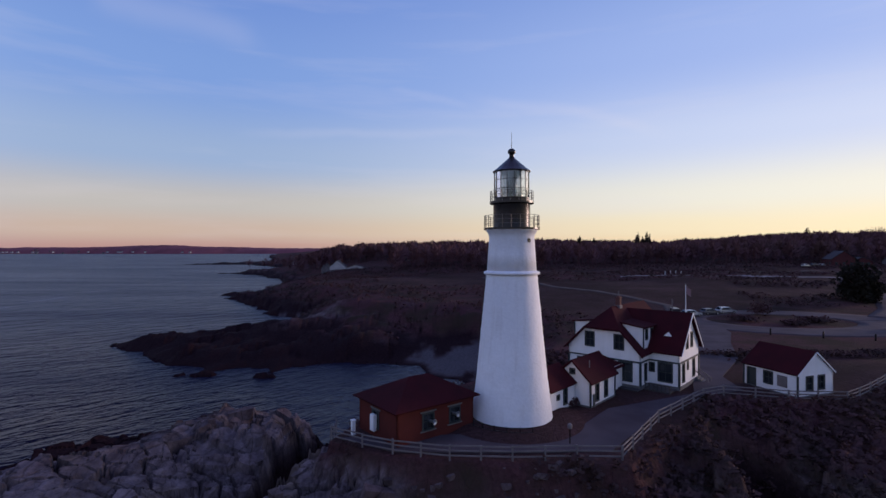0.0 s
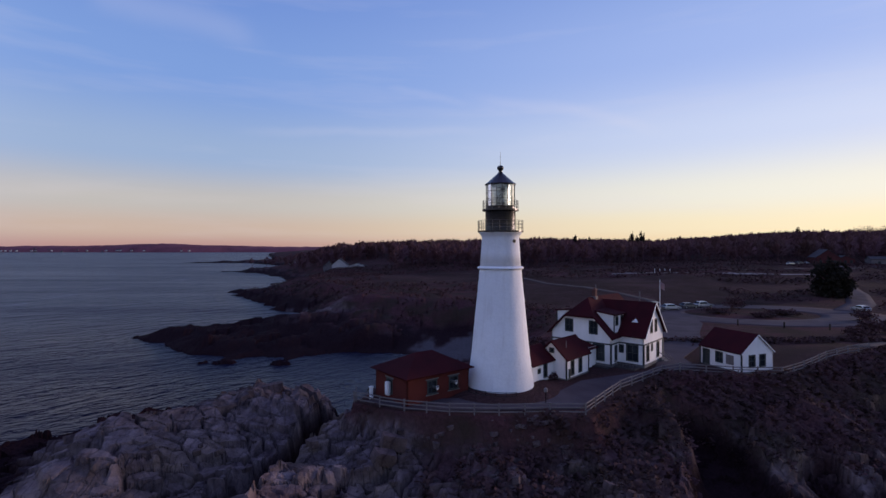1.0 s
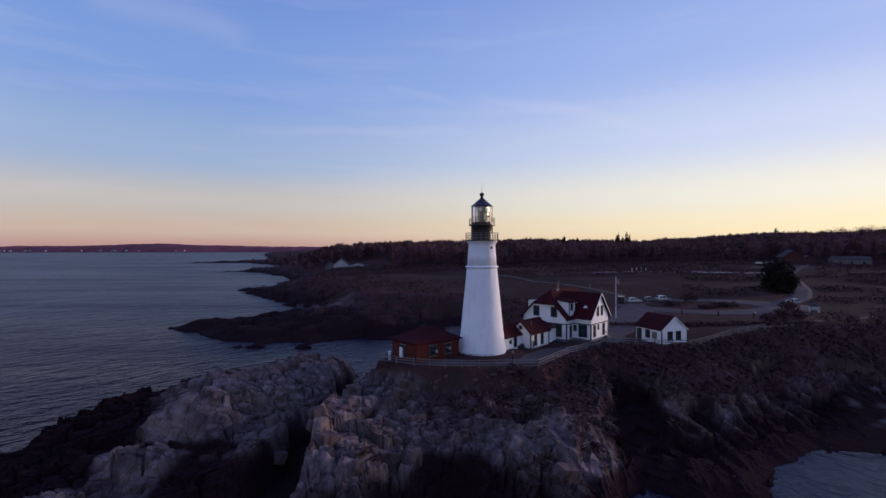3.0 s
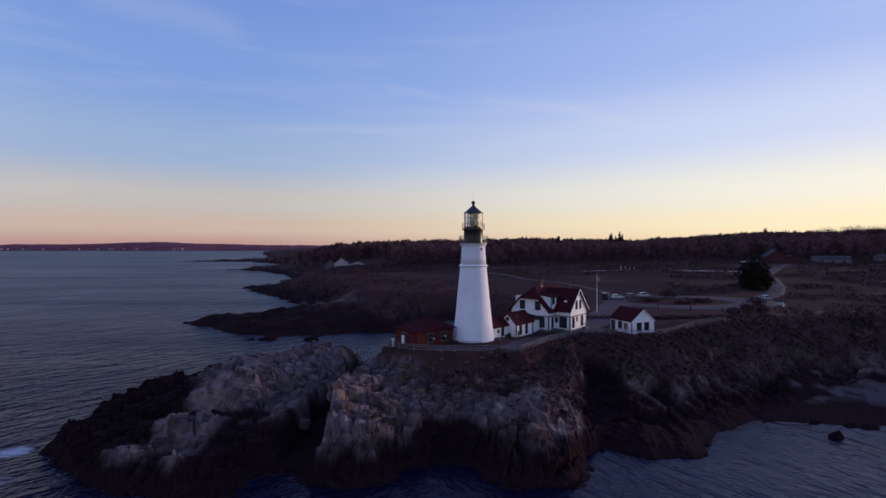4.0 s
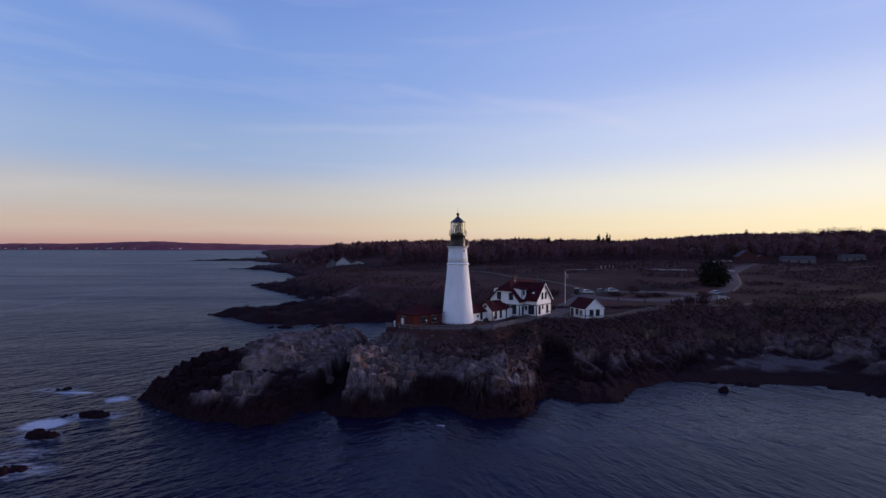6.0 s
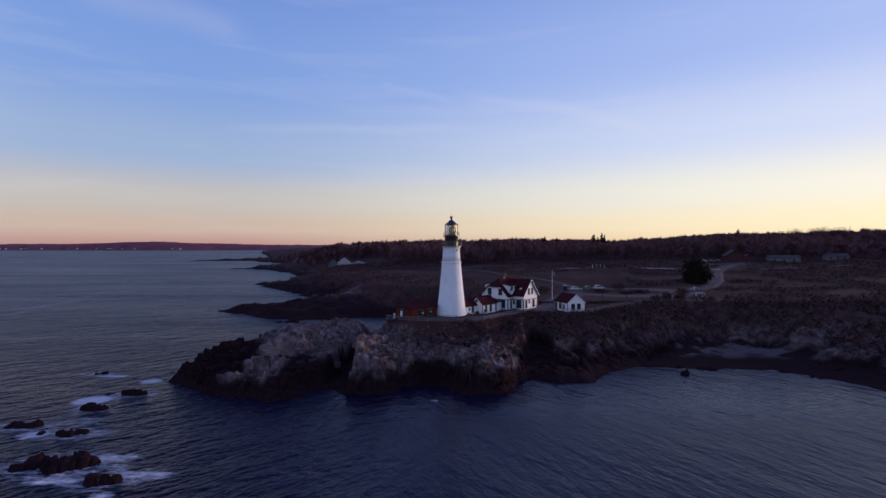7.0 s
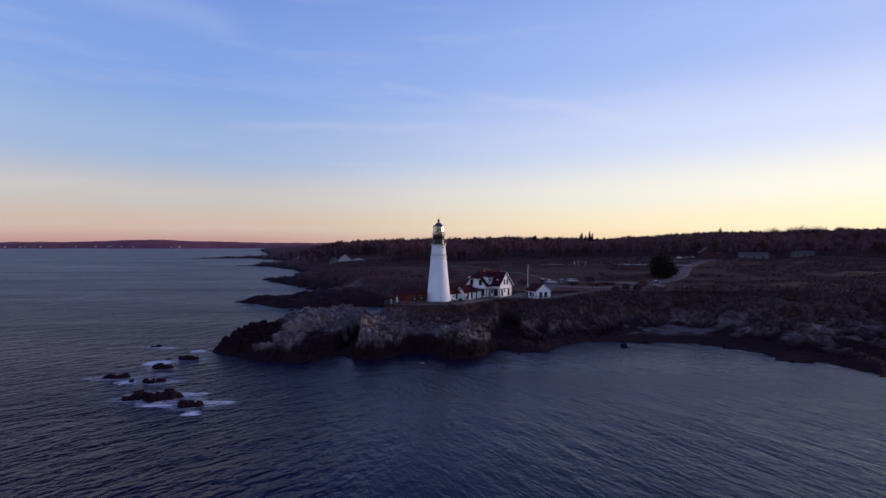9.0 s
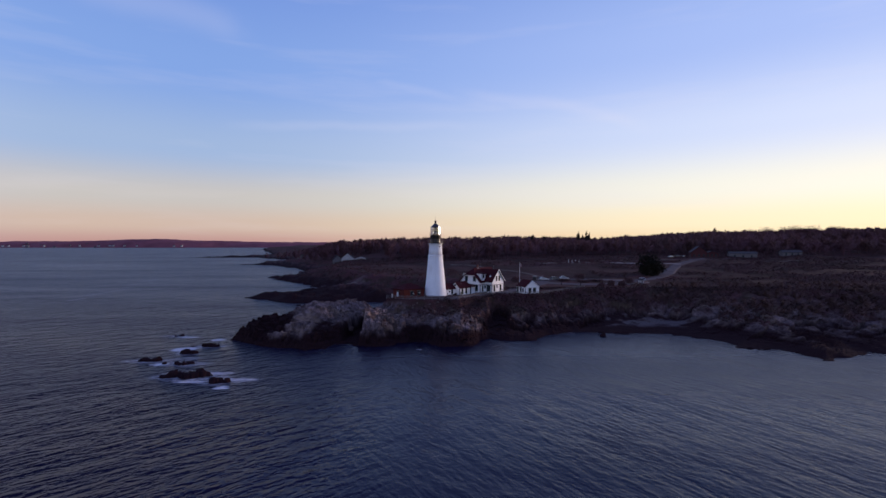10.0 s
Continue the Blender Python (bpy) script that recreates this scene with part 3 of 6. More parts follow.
REEFS = [(-43.5, -16, 7.4, 3.2, 0.9), (-36.8, -20.3, 3.8, 1.9, 0.5), (-50.5, -5.5, 6.2, 2.0, 0.6), (-54.5, 5, 3.2, 1.8, 0.5), (-60, -2.5, 5.4, 1.9, 0.6), (-53, 13.5, 5.2, 1.7, 0.4), (-69, 28, 3.5, 1.6, 0.3), (54, 24.5, 1.2, 0.9, 0.5), (-48, 98, 6.5, 1.8, 0.7), (-35, 96.5, 3.6, 1.7, 0.7)]


# crests of the bare rock: the western ledges, the domes before the tower, and how each falls away
CRESTS = [([(-21, 54, 8.2), (-26, 45, 8.0), (-30, 38, 8.4), (-28.5, 30, 7.9)], (0, 2, 5, 8, 12), (0, -0.4, -1.9, -3.6, -6)),
          ([(-37, 21.5, 4.3), (-32, 20.5, 5.2), (-28.5, 19.0, 5.0)], (0, 1.2, 2.2, 4, 7), (0, -0.3, -1.5, -2.6, -4.6)),
          ([(-47, 27, 2.3), (-40, 32, 4.4), (-33, 38, 7.4)], (0, 3, 6, 10, 14), (0, -0.8, -2.0, -4, -7)),
          ([(-14.2, 29, 7.5), (-12.5, 22, 7.0)], (0, 2, 5, 8.5, 12), (0, -0.3, -1.2, -2.3, -4.5)),
          ([(12.8, 27.5, 6.5), (13, 22.5, 6.9), (10.5, 20, 6.2)], (0, 2, 4, 6, 9), (0, -0.3, -1.3, -3.0, -6))]


def crest_height(x, y):
    h = np.full(x.shape, -9.0)
    for pts, dist, fall in CRESTS:
        for (ax, ay, az), (bx, by, bz) in zip(pts, pts[1:]):
            ux, uy = bx - ax, by - ay
            k = np.clip(((x - ax) * ux + (y - ay) * uy) / (ux * ux + uy * uy), 0, 1)
            h = np.maximum(h, az + k * (bz - az) + np.interp(np.hypot(x - ax - k * ux, y - ay - k * uy), dist, fall))
    return h


def inland(x, y):
    """The level top and the land that climbs behind it."""
    u = x / np.maximum(y, 60)
    field = np.interp(u, (-0.6, -0.27, -0.1, 0.2, 0.5, 0.9), (-2, 1.2, 2.5, 4.5, 7.5, 8))
    hill = np.interp(u, (-0.6, -0.4, -0.27, -0.1, 0.2, 0.45, 0.58, 0.7, 0.85, 1.3), (0, 1, 3, 6, 7, 2.5, 6.5, 10, 11, 12))
    return 9.3 + field * np.clip((y - 128) / 140, 0, 1) + hill * smooth(y, 265, 420) + 4 * smooth(y, 430, 560) + 1.2 * smooth(x, 42, 60) * smooth(-y, -75, -58) + 0.4 * smooth(-np.hypot(x - 6.28, y - 45.56), -7.5, -4.8)


def height(x, y):
    """Ground height and cover (rock, turf, gravel, weed with painted cave shade)."""
    wob = 2.2 * fbm(x / 9, y / 9, 3) + 0.7 * fbm(x / 2.4, y / 2.4, 8)
    far = np.clip((np.hypot(x, y) - 90) / 250, 0, 3)
    wob = wob + smooth(y, 75, 95) * 7 * fbm(x / 17, y / 12, 143, 3)
    wob = wob + smooth(x, 58, 72) * (1 - smooth(y, 60, 75)) * 7 * fbm(x / 9, y / 7, 147, 3)
    dc = signed(x, y, COAST) + wob * (1 + far)
    dt = signed(x, y, TOP) + 0.5 * fbm(x / 6, y / 6, 21) + 11 * smooth(x, 88, 104) * (1 - smooth(y, 90, 110)) * fbm(x / 22, y / 16, 149, 3)
    top = inland(x, y)
    r = np.clip(dc / np.maximum(dc + np.maximum(-dt, 0), 1e-3), 0, 1)
    r = np.where(dt > 0, 1, r)
    bench = np.interp(r, (0, 0.07, 0.3, 0.6, 0.85, 0.94, 1), (0, 0.16, 0.43, 0.58, 0.74, 0.86, 1))
    cliff = np.interp(r, (0, 0.1, 0.25, 0.5, 0.72, 0.9, 1), (0, 0.12, 0.2, 0.42, 0.74, 0.93, 1))
    cove = np.interp(r, (0, 0.3, 0.55, 0.68, 0.9, 1), (0, 0.08, 0.2, 0.32, 0.85, 1))
    k1, k2 = smooth(x, 15, 24), smooth(x, 40, 55) * (1 - smooth(x, 84, 98))
    prof = (bench * (1 - k1) + cliff * k1) * (1 - k2) + cove * k2
    north = smooth(y, 88, 100)
    prof = prof * (1 - north) + np.interp(r, (0, 0.15, 0.5, 1), (0, 0.25, 0.5, 1)) * north
    h = top * prof
    # the bare rock round the tower: a shelf under the top's edge, crests on it, and steep sides to the sea
    wx, wy = x + 1.5 * fbm(x / 6, y / 6, 151, 3), y + 1.5 * fbm(x / 6, y / 6, 157, 3)
    shelf = np.where(wx < -17, 3.0, np.interp(dt, (-30, -16, -12.5, -7.5, -1.2, 0.2), (2.6, 4.0, 5.0, 5.8, 7.1, 9.3)))
    form = np.maximum(shelf, crest_height(wx, wy))
    scarp = 3.9 + 1.7 * np.maximum(wy - 24.2 + 0.22 * (wx + 28), 0)
    form = np.where((wx < -20) & (wy > 22.5), np.minimum(form, np.maximum(scarp, 3.9 + 0.3 * (-32 - wx))), form)
    side = np.interp(dc, (0, 0.7, 2.4, 5, 8, 12, 20), (0, 1.0, 3.1, 5.2, 6.7, 8.5, 12))
    steep = smooth(form - side, -1.2, 0.4)
    form = np.minimum(form, side)
    bare = (1 - smooth(x, 17, 22)) * (1 - smooth(y, 58, 68)) * smooth(dc, -0.5, 0.2)
    h = np.where(dt > 0.2, h, h * (1 - bare) + form * bare)
    # broken rock: jointed blocks of two sizes, then small relief
    rocky = np.clip(1 - smooth(dt, -4.5 + 3.4 * smooth(-x, 0, 3.5), 0.2), 0, 1) * smooth(dc, -2, 1.5)
    rocky = np.where(x > 16, rocky * (1 - 0.35 * smooth(h, 5.5, 8) * smooth(x, 16, 26)), rocky)
    c, s = math.cos(radians(34)), math.sin(radians(34))
    xr, yr = x * c + y * s + 0.9 * fbm(x / 9, y / 9, 31, 2), -x * s + y * c + 0.9 * fbm(x / 9, y / 9, 37, 2)
    v1, l1, e1 = worley(xr / 7.5, yr / 4.2, 41)
    v2, l2, e2 = worley(xr / 2.8, yr / 1.7, 51)
    v3, l3, e3 = worley(xr / 1.3, yr / 0.85, 61)
    v4, l4, e4 = worley(xr / 0.62, yr / 0.5, 65)
    near = 1 / (1 + 0.6 * far) * (1 - 0.35 * smooth(y, 80, 92))
    fine = (0.35 + 0.65 * smooth(fbm(x / 11, y / 11, 57, 2), -0.12, 0.12)) * (1 - 0.7 * smooth(y, 80, 92))
    amp = rocky * smooth(h, 0.1, 2.5)
    sand = smooth(-np.hypot((x - 73) / 15, (y - 37) / 9), -1.3, -0.9)
    inner = smooth(-np.hypot((x - 3) / 14, (y - 108) / 18), -1.2, -0.8)
    h = h * (1 - inner) + np.minimum(h, 0.14 * np.maximum(dc, 0) + 0.2) * inner
    amp = amp * (1 - 0.7 * sand) * (1 - inner)
    big, rough = 3.0 - 1.8 * bare, 1 + 0.4 * bare
    h = h + amp * near * (big * (v1 - 0.5) + 1.5 * l1 - (0.5 + 0.6 * bare) * (1 - smooth(e1, 0.0, 0.06)) + fine * rough * (0.5 * (v2 - 0.5) + 0.65 * l2 - 0.6 * (1 - smooth(e2, 0.0, 0.09))))
    h = h + amp * (2.2 - 1.6 * bare) * fbm(x / 10, y / 10, 71, 2)
    # ribs that run down the steep seaward faces
    rib = np.abs(vnoise(x / 1.5 + 0.8 * fbm(x / 5, y / 5, 161, 2), y / 7, 163)) + 0.5 * np.abs(vnoise(x / 0.6 + 0.6 * fbm(x / 3, y / 3, 165, 2), y / 4, 167))
    h = h + amp * near * (1.5 - 4.2 * rib) * (0.12 + 0.5 * np.maximum(steep * bare, smooth(x, 18, 26) * (1 - smooth(x, 64, 78)) * (1 - smooth(y, 56, 64))))
    # ledges: level treads and steep risers along dipping, uneven beds
    dip = 0.26 * xr - 0.16 * yr + 1.5 * fbm(x / 9, y / 9, 73, 2)
    thick = 1.15 + 0.5 * vnoise(x / 14, y / 14, 74)
    bed = (h + dip) / thick
    step = thick * (np.floor(bed) + smooth(bed - np.floor(bed), 0.84, 0.99)) - dip
    h = h + 0.42 * np.clip(amp * 1.5, 0, 1) * near * (step - h)
    h = h + amp * near * fine * (0.17 * (v3 - 0.5) + 0.04 * (v4 - 0.5) - 0.07 * (1 - smooth(e3, 0.0, 0.09)))
    h = h + (1 - rocky) * smooth(dt, 0.5, 30) * smooth(y, 110, 200) * 2.2 * fbm(x / 38, y / 38, 81)
    # the cleft and the small caves under the ledges
    g = line_distance(x + 1.6 * fbm(x / 5, y / 5, 91), y, GULLY) - 1.4 * smooth(-y, -36, -14)
    h = np.where(g < 5, np.minimum(h, 0.4 + 9 * smooth(g + 1.2 * (v1 - 0.5), 1.0, 2.8) + 0.6 * fbm(x / 2, y / 2, 93) + 6 * smooth(g, 2.2, 4)), h)
    g2 = line_distance(x + 1.2 * fbm(x / 4, y / 4, 95), y, [(0.3, 4), (0.8, 19)]) - 2.0 * smooth(-y, -22, -12)
    h = np.where(g2 < 4, np.minimum(h, 0.1 + 12 * smooth(g2, 0.8, 3.4)), h)
    g3 = line_distance(x + 2.0 * fbm(x / 5, y / 5, 97), y, [(22.5, 18), (24, 30), (27, 42)])
    h = np.where(g3 < 6, np.minimum(h, 0.6 + 0.09 * np.maximum(y - 18, 0) + 0.8 * (v2 - 0.5) + 9 * smooth(g3, 1.8, 5.5)), h)
    h = np.where(dc < 0, np.maximum(-3.5, dc * 0.6 - 0.05), h)
    for cx, cy, rx, ry, top_z in REEFS:
        q = np.hypot((x - cx) / rx, (y - cy) / ry) + 0.7 * fbm((x - cx) / 2.2, (y - cy) / 2.2, 99)
        h = np.maximum(h, -3.5 + (3.5 + top_z) * (1 - smooth(q, 0.15, 1.6)))
    h = h + np.where((dc < 0) & (h > -1.2), 0.9 * (v2 - 0.5) + 0.5 * (v3 - 0.5) - 0.3 * (1 - smooth(e2, 0, 0.1)), 0)
    # covers
    rock = np.clip(rocky * 1.25 + 0.9 * fbm(x / 3, y / 3, 101) * rocky, 0, 1)
    rock = rock * (1 - 0.6 * smooth(dt + 5 * fbm(x / 6, y / 6, 103), -13, -8) * smooth(x, -4, -1))
    rock = rock * (1 - 0.6 * smooth(x, 15, 24) * smooth(h + 4 * fbm(x / 4, y / 5, 133), 4.2, 7))
    rock = rock * np.where(y > 85, (1 - smooth(h + 2.5 * fbm(x / 12, y / 12, 131), 3.0, 4.5)) * 0.75, 1)
    turf = smooth(dt, 1.0, 3.0) * np.clip(smooth(vnoise(x / 60, y / 45, 111), -0.25, 0.1), 0, 1) * (1 - smooth(y, 240, 300)) + 0 * x
    turf = np.where((y < 62) & (x < 60), smooth(dt, 0.3, 1.2), turf)
    beach = smooth(-np.hypot((x - 74) / 13, (y - 37.5) / 7) - 1.1 * fbm(x / 5, y / 4, 107), -1.2, -0.7) * smooth(h, 0.7, 1.2) * smooth(-h, -3.6, -2.6)
    beach = np.maximum(beach, smooth(-np.hypot((x - 4) / 11, (y - 106) / 14) - 0.9 * fbm(x / 5, y / 6, 109), -1.15, -0.75) * smooth(h, 0.25, 0.5) * smooth(-h, -3.4, -2.6))
    beach = np.maximum(beach, smooth(-np.hypot((x + 62) / 15, (y - 178) / 7) - 0.9 * fbm(x / 6, y / 6, 113), -1.2, -0.8) * smooth(h, 0.2, 0.5) * smooth(-h, -4.5, -3.5))
    rock = np.maximum(rock, 0.75 * smooth(-np.hypot((x + 38) / 20, (y - 141) / 7) - 1.2 * fbm(x / 8, y / 6, 117), -1.2, -0.6) * smooth(h, 2.5, 3.5))
    # weed and dark growth stand higher on the low western side and on the shelf behind the outer knob; in the caves the
    # same dark colour also paints in their shade
    near_shore = 1 - smooth(y, 60, 80)
    lift = 1.0 * smooth(y, 85, 95) + 3.2 * smooth(-x + 0.1 * (y - 21) + 4 * fbm(x / 6, y / 6, 123), 35.5, 39.5) * near_shore
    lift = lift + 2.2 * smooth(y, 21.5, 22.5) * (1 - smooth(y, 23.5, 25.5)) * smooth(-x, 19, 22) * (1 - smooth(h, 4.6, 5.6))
    # first term: the cave recess, its shade painted dark along with its weed
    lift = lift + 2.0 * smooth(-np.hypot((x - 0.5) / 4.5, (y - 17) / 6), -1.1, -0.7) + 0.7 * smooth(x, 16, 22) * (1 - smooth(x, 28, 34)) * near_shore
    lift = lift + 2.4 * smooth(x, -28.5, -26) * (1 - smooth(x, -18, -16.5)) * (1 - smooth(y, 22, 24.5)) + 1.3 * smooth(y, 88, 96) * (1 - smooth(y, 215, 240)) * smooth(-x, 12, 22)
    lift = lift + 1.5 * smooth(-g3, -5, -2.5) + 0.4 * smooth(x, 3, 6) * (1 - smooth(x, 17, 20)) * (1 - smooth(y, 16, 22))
    weed_shade = (1 - smooth(h - lift + 2.0 * fbm(x / 3.5, y / 3.5, 121), 1.9, 4.4)) * (1 - beach)
    return h, rock, turf, beach, weed_shade, 0.5 * v2 + 0.3 * v1 + 0.2 * v3


def fan(us, ys, apex):
    """A grid that widens away from its apex."""
    U, Y = np.meshgrid(us, ys)
    return U * (Y - apex[1]) + apex[0], Y


def grid_faces(rows, cols):
    i = np.arange(rows - 1)[:, None] * cols + np.arange(cols - 1)[None, :]
    return np.stack([i, i + 1, i + cols + 1, i + cols], -1).reshape(-1, 4)


def sheet(name, X, Y, Z, mat, attrs=(), faceted=None):
    rows, cols = X.shape
    me = bpy.data.meshes.new(name)
    co = np.stack([X, Y, Z], -1).reshape(-1, 3).astype(np.float32)
    fs = grid_faces(rows, cols).astype(np.int32)
    me.vertices.add(len(co))
    me.vertices.foreach_set("co", co.ravel())
    me.loops.add(fs.size)
    me.loops.foreach_set("vertex_index", fs.ravel())
    me.polygons.add(len(fs))
    me.polygons.foreach_set("loop_start", np.arange(0, fs.size, 4, dtype=np.int32))
    me.polygons.foreach_set("loop_total", np.full(len(fs), 4, dtype=np.int32))
    for key, rgba in attrs:
        a = me.color_attributes.new(key, "FLOAT_COLOR", "POINT")
        a.data.foreach_set("color", np.stack([np.broadcast_to(c, X.shape) for c in rgba], -1).reshape(-1).astype(np.float32))
    if faceted is not None:
        me.polygons.foreach_set("use_smooth", ~faceted[:-1, :-1].ravel())
    me.update(calc_edges=True)
    me.materials.append(mat)
    return new(name, me)


def growing(start, stop, first, rate):
    out, step = [start], first
    while out[-1] < stop:
        step *= rate
        out.append(out[-1] + step)
    return np.array(out)


YS = np.concatenate([np.arange(-40, 4, 1.0), np.arange(4, 40, 0.14), np.arange(40, 62, 0.21), growing(62, 4650, 0.3, 1.026)])
US = np.concatenate([np.arange(-1.0, -0.43, 0.003), np.arange(-0.43, 0.14, 0.0010), np.arange(0.14, 0.46, 0.0016), np.arange(0.46, 1.16, 0.003)])
GX, GY = fan(US, YS, (3, -130))
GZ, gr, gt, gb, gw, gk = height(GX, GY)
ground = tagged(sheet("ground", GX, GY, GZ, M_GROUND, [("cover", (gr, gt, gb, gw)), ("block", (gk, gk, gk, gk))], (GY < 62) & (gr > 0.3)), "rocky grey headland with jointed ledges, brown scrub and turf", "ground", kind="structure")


def ground_z(x, y):
    return float(height(np.array([float(x)]), np.array([float(y)]))[0][0])


def make_sea():
    ys = np.concatenate([-growing(130, 4800, 6, 1.12)[::-1], np.arange(-128, 70, 1.1), growing(70, 4800, 2, 1.05)])
    xs = np.concatenate([-growing(110, 4900, 3, 1.08)[::-1], np.arange(-108, 110, 1.1), growing(110, 4900, 3, 1.08)])
    X, Y = np.meshgrid(xs, ys)
    foam = np.zeros(X.shape)
    for cx, cy, rx, ry, _ in REEFS[:7]:
        q = np.hypot((X - cx) / (rx * 1.7), (Y - cy) / (ry * 2.0))
        foam = np.maximum(foam, 0.585 * (1 - smooth(q, 0.4, 1.5)))
    for cx, cy, rx, ry, k in ((-57.4, 10, 4.0, 3.4, 0.78), (-55, -6, 1.8, 1.6, 0.8), (-42, -19.8, 4.5, 1.0, 0.72), (-34.2, -24.4, 2.2, 1.4, 0.76), (-39, -13.8, 4.5, 1.5, 0.62), (-33, -18.8, 6, 2.2, 0.58), (-54, 22, 2.8, 2.2, 0.72), (-64, 26, 4.5, 1.5, 0.68), (-52, -0.5, 6, 3, 0.46)):
        foam = np.maximum(foam, (k + 0.10) * (1 - smooth(np.hypot((X - cx) / rx, (Y - cy) / ry), 0.4, 1.5)))
    for cx, cy, rr in ((1.5, 8, 2.0), (-76, 126, 4)):
        foam = np.maximum(foam, 0.58 * (1 - smooth(np.hypot(X - cx, Y - cy), rr * 0.3, rr)))
    for line, strength in (([(-165, 120), (-173, 168), (-193, 221), (-212, 316), (-205, 420)], 0.62), ([(-120, 60), (-150, 150), (-178, 240)], 0.40), ([(-260, 260), (-255, 380), (-240, 470)], 0.42)):
        wake = line_distance(X + 5 * fbm(X / 30, Y / 30, 55), Y, line)
        foam = np.maximum(foam, strength * (1 - smooth(wake, 1.0, 6.5)))
    return tagged(sheet("water", X, Y, 0.12 * fbm(X / 9, Y / 14, 5), M_WATER, [("foam", (foam, foam, foam, foam))]), "dark blue sea with a light chop and foam at the reefs", "sea", kind="structure")


make_sea()


def far_shore():
    xs = np.arange(-4800, 300, 14.0)
    vs = np.linspace(0, 1, 14)
    X, V = np.meshgrid(xs, vs)
    base = np.interp(xs, (-4800, -3600, -2600, -2200, -1700, -1200, -900, 300), (36, 46, 58, 66, 52, 40, 40, 36))
    crest = base + 9 * fbm(xs / 260, xs * 0, 7, 4) + 3 * vnoise(xs / 30, xs * 0, 9)
    front = 3550 + 160 * fbm(xs / 500, xs * 0, 15, 3)
    Z = crest * np.sin(np.pi * V ** 0.8) ** 0.7 - 1 + 3 * fbm(X / 40, V * 8, 19) * np.sin(np.pi * V)
    return tagged(sheet("backdrop", X, front + V * 700, Z, M_FAR), "low wooded shore across the bay, reddish in the dusk", "shore", kind="structure")


far_shore()


def far_houses():
    """Pale houses along the water across the bay."""
    rng = np.random.RandomState(41)
    H = empty("shore_house", Matrix(), "pale gabled house on the shore across the bay", "house", "houses on the far shore")
    w, l, e, r = 5.0, 7.0, 5.0, 8.5
    bm = bmesh.new()
    ends = []
    for y in (-w, w):
        ends.append([bm.verts.new(p) for p in ((-l, y, -4), (l, y, -4), (l, y, e), (l, y * 0.2, r - 0.2), (-l, y * 0.2, r - 0.2), (-l, y, e))])
    lo, hi = ends
    bm.faces.new(lo[:3] + lo[5:])
    bm.faces.new((hi[:3] + hi[5:])[::-1])
    for i in (1, 2):
        bm.faces.new((lo[i], hi[i], hi[i + 1], lo[i + 1]) if i == 1 else (lo[2], hi[2], hi[3], lo[3]))
    bm.faces.new((lo[0], lo[5], hi[5], hi[0]))
    bm.faces.new((lo[5], lo[4], hi[4], hi[5]))
    part("wall", bm, M_PALEWOOD, H)
    bm = bmesh.new()
    for sgn in (-1, 1):
        slab(bm, [(-l - 0.6, sgn * (w + 0.8), e - 0.2), (l + 0.6, sgn * (w + 0.8), e - 0.2), (l + 0.6, 0, r + 0.4), (-l - 0.6, 0, r + 0.4)], 0.4)
    part("roof", bm, M_SLATE, H)
    first = True
    for x in sorted(np.concatenate([rng.uniform(-3320, -2750, 11), rng.uniform(-2650, -1500, 9)])):
        one = np.array([x])
        z = float(np.interp(x, (-4800, -3600, -2600, -2200, -1700, -1200), (36, 46, 58, 66, 52, 40))) * 0.2
        m = pose(x, float(3550 + 160 * fbm(one / 500, one * 0, 15, 3)[0]) + 6, z, 0, 0, rng.uniform(-40, 40))
        if first:
            H.matrix_world, first = m, False
        else:
            copy_thing(H, m)


far_houses()


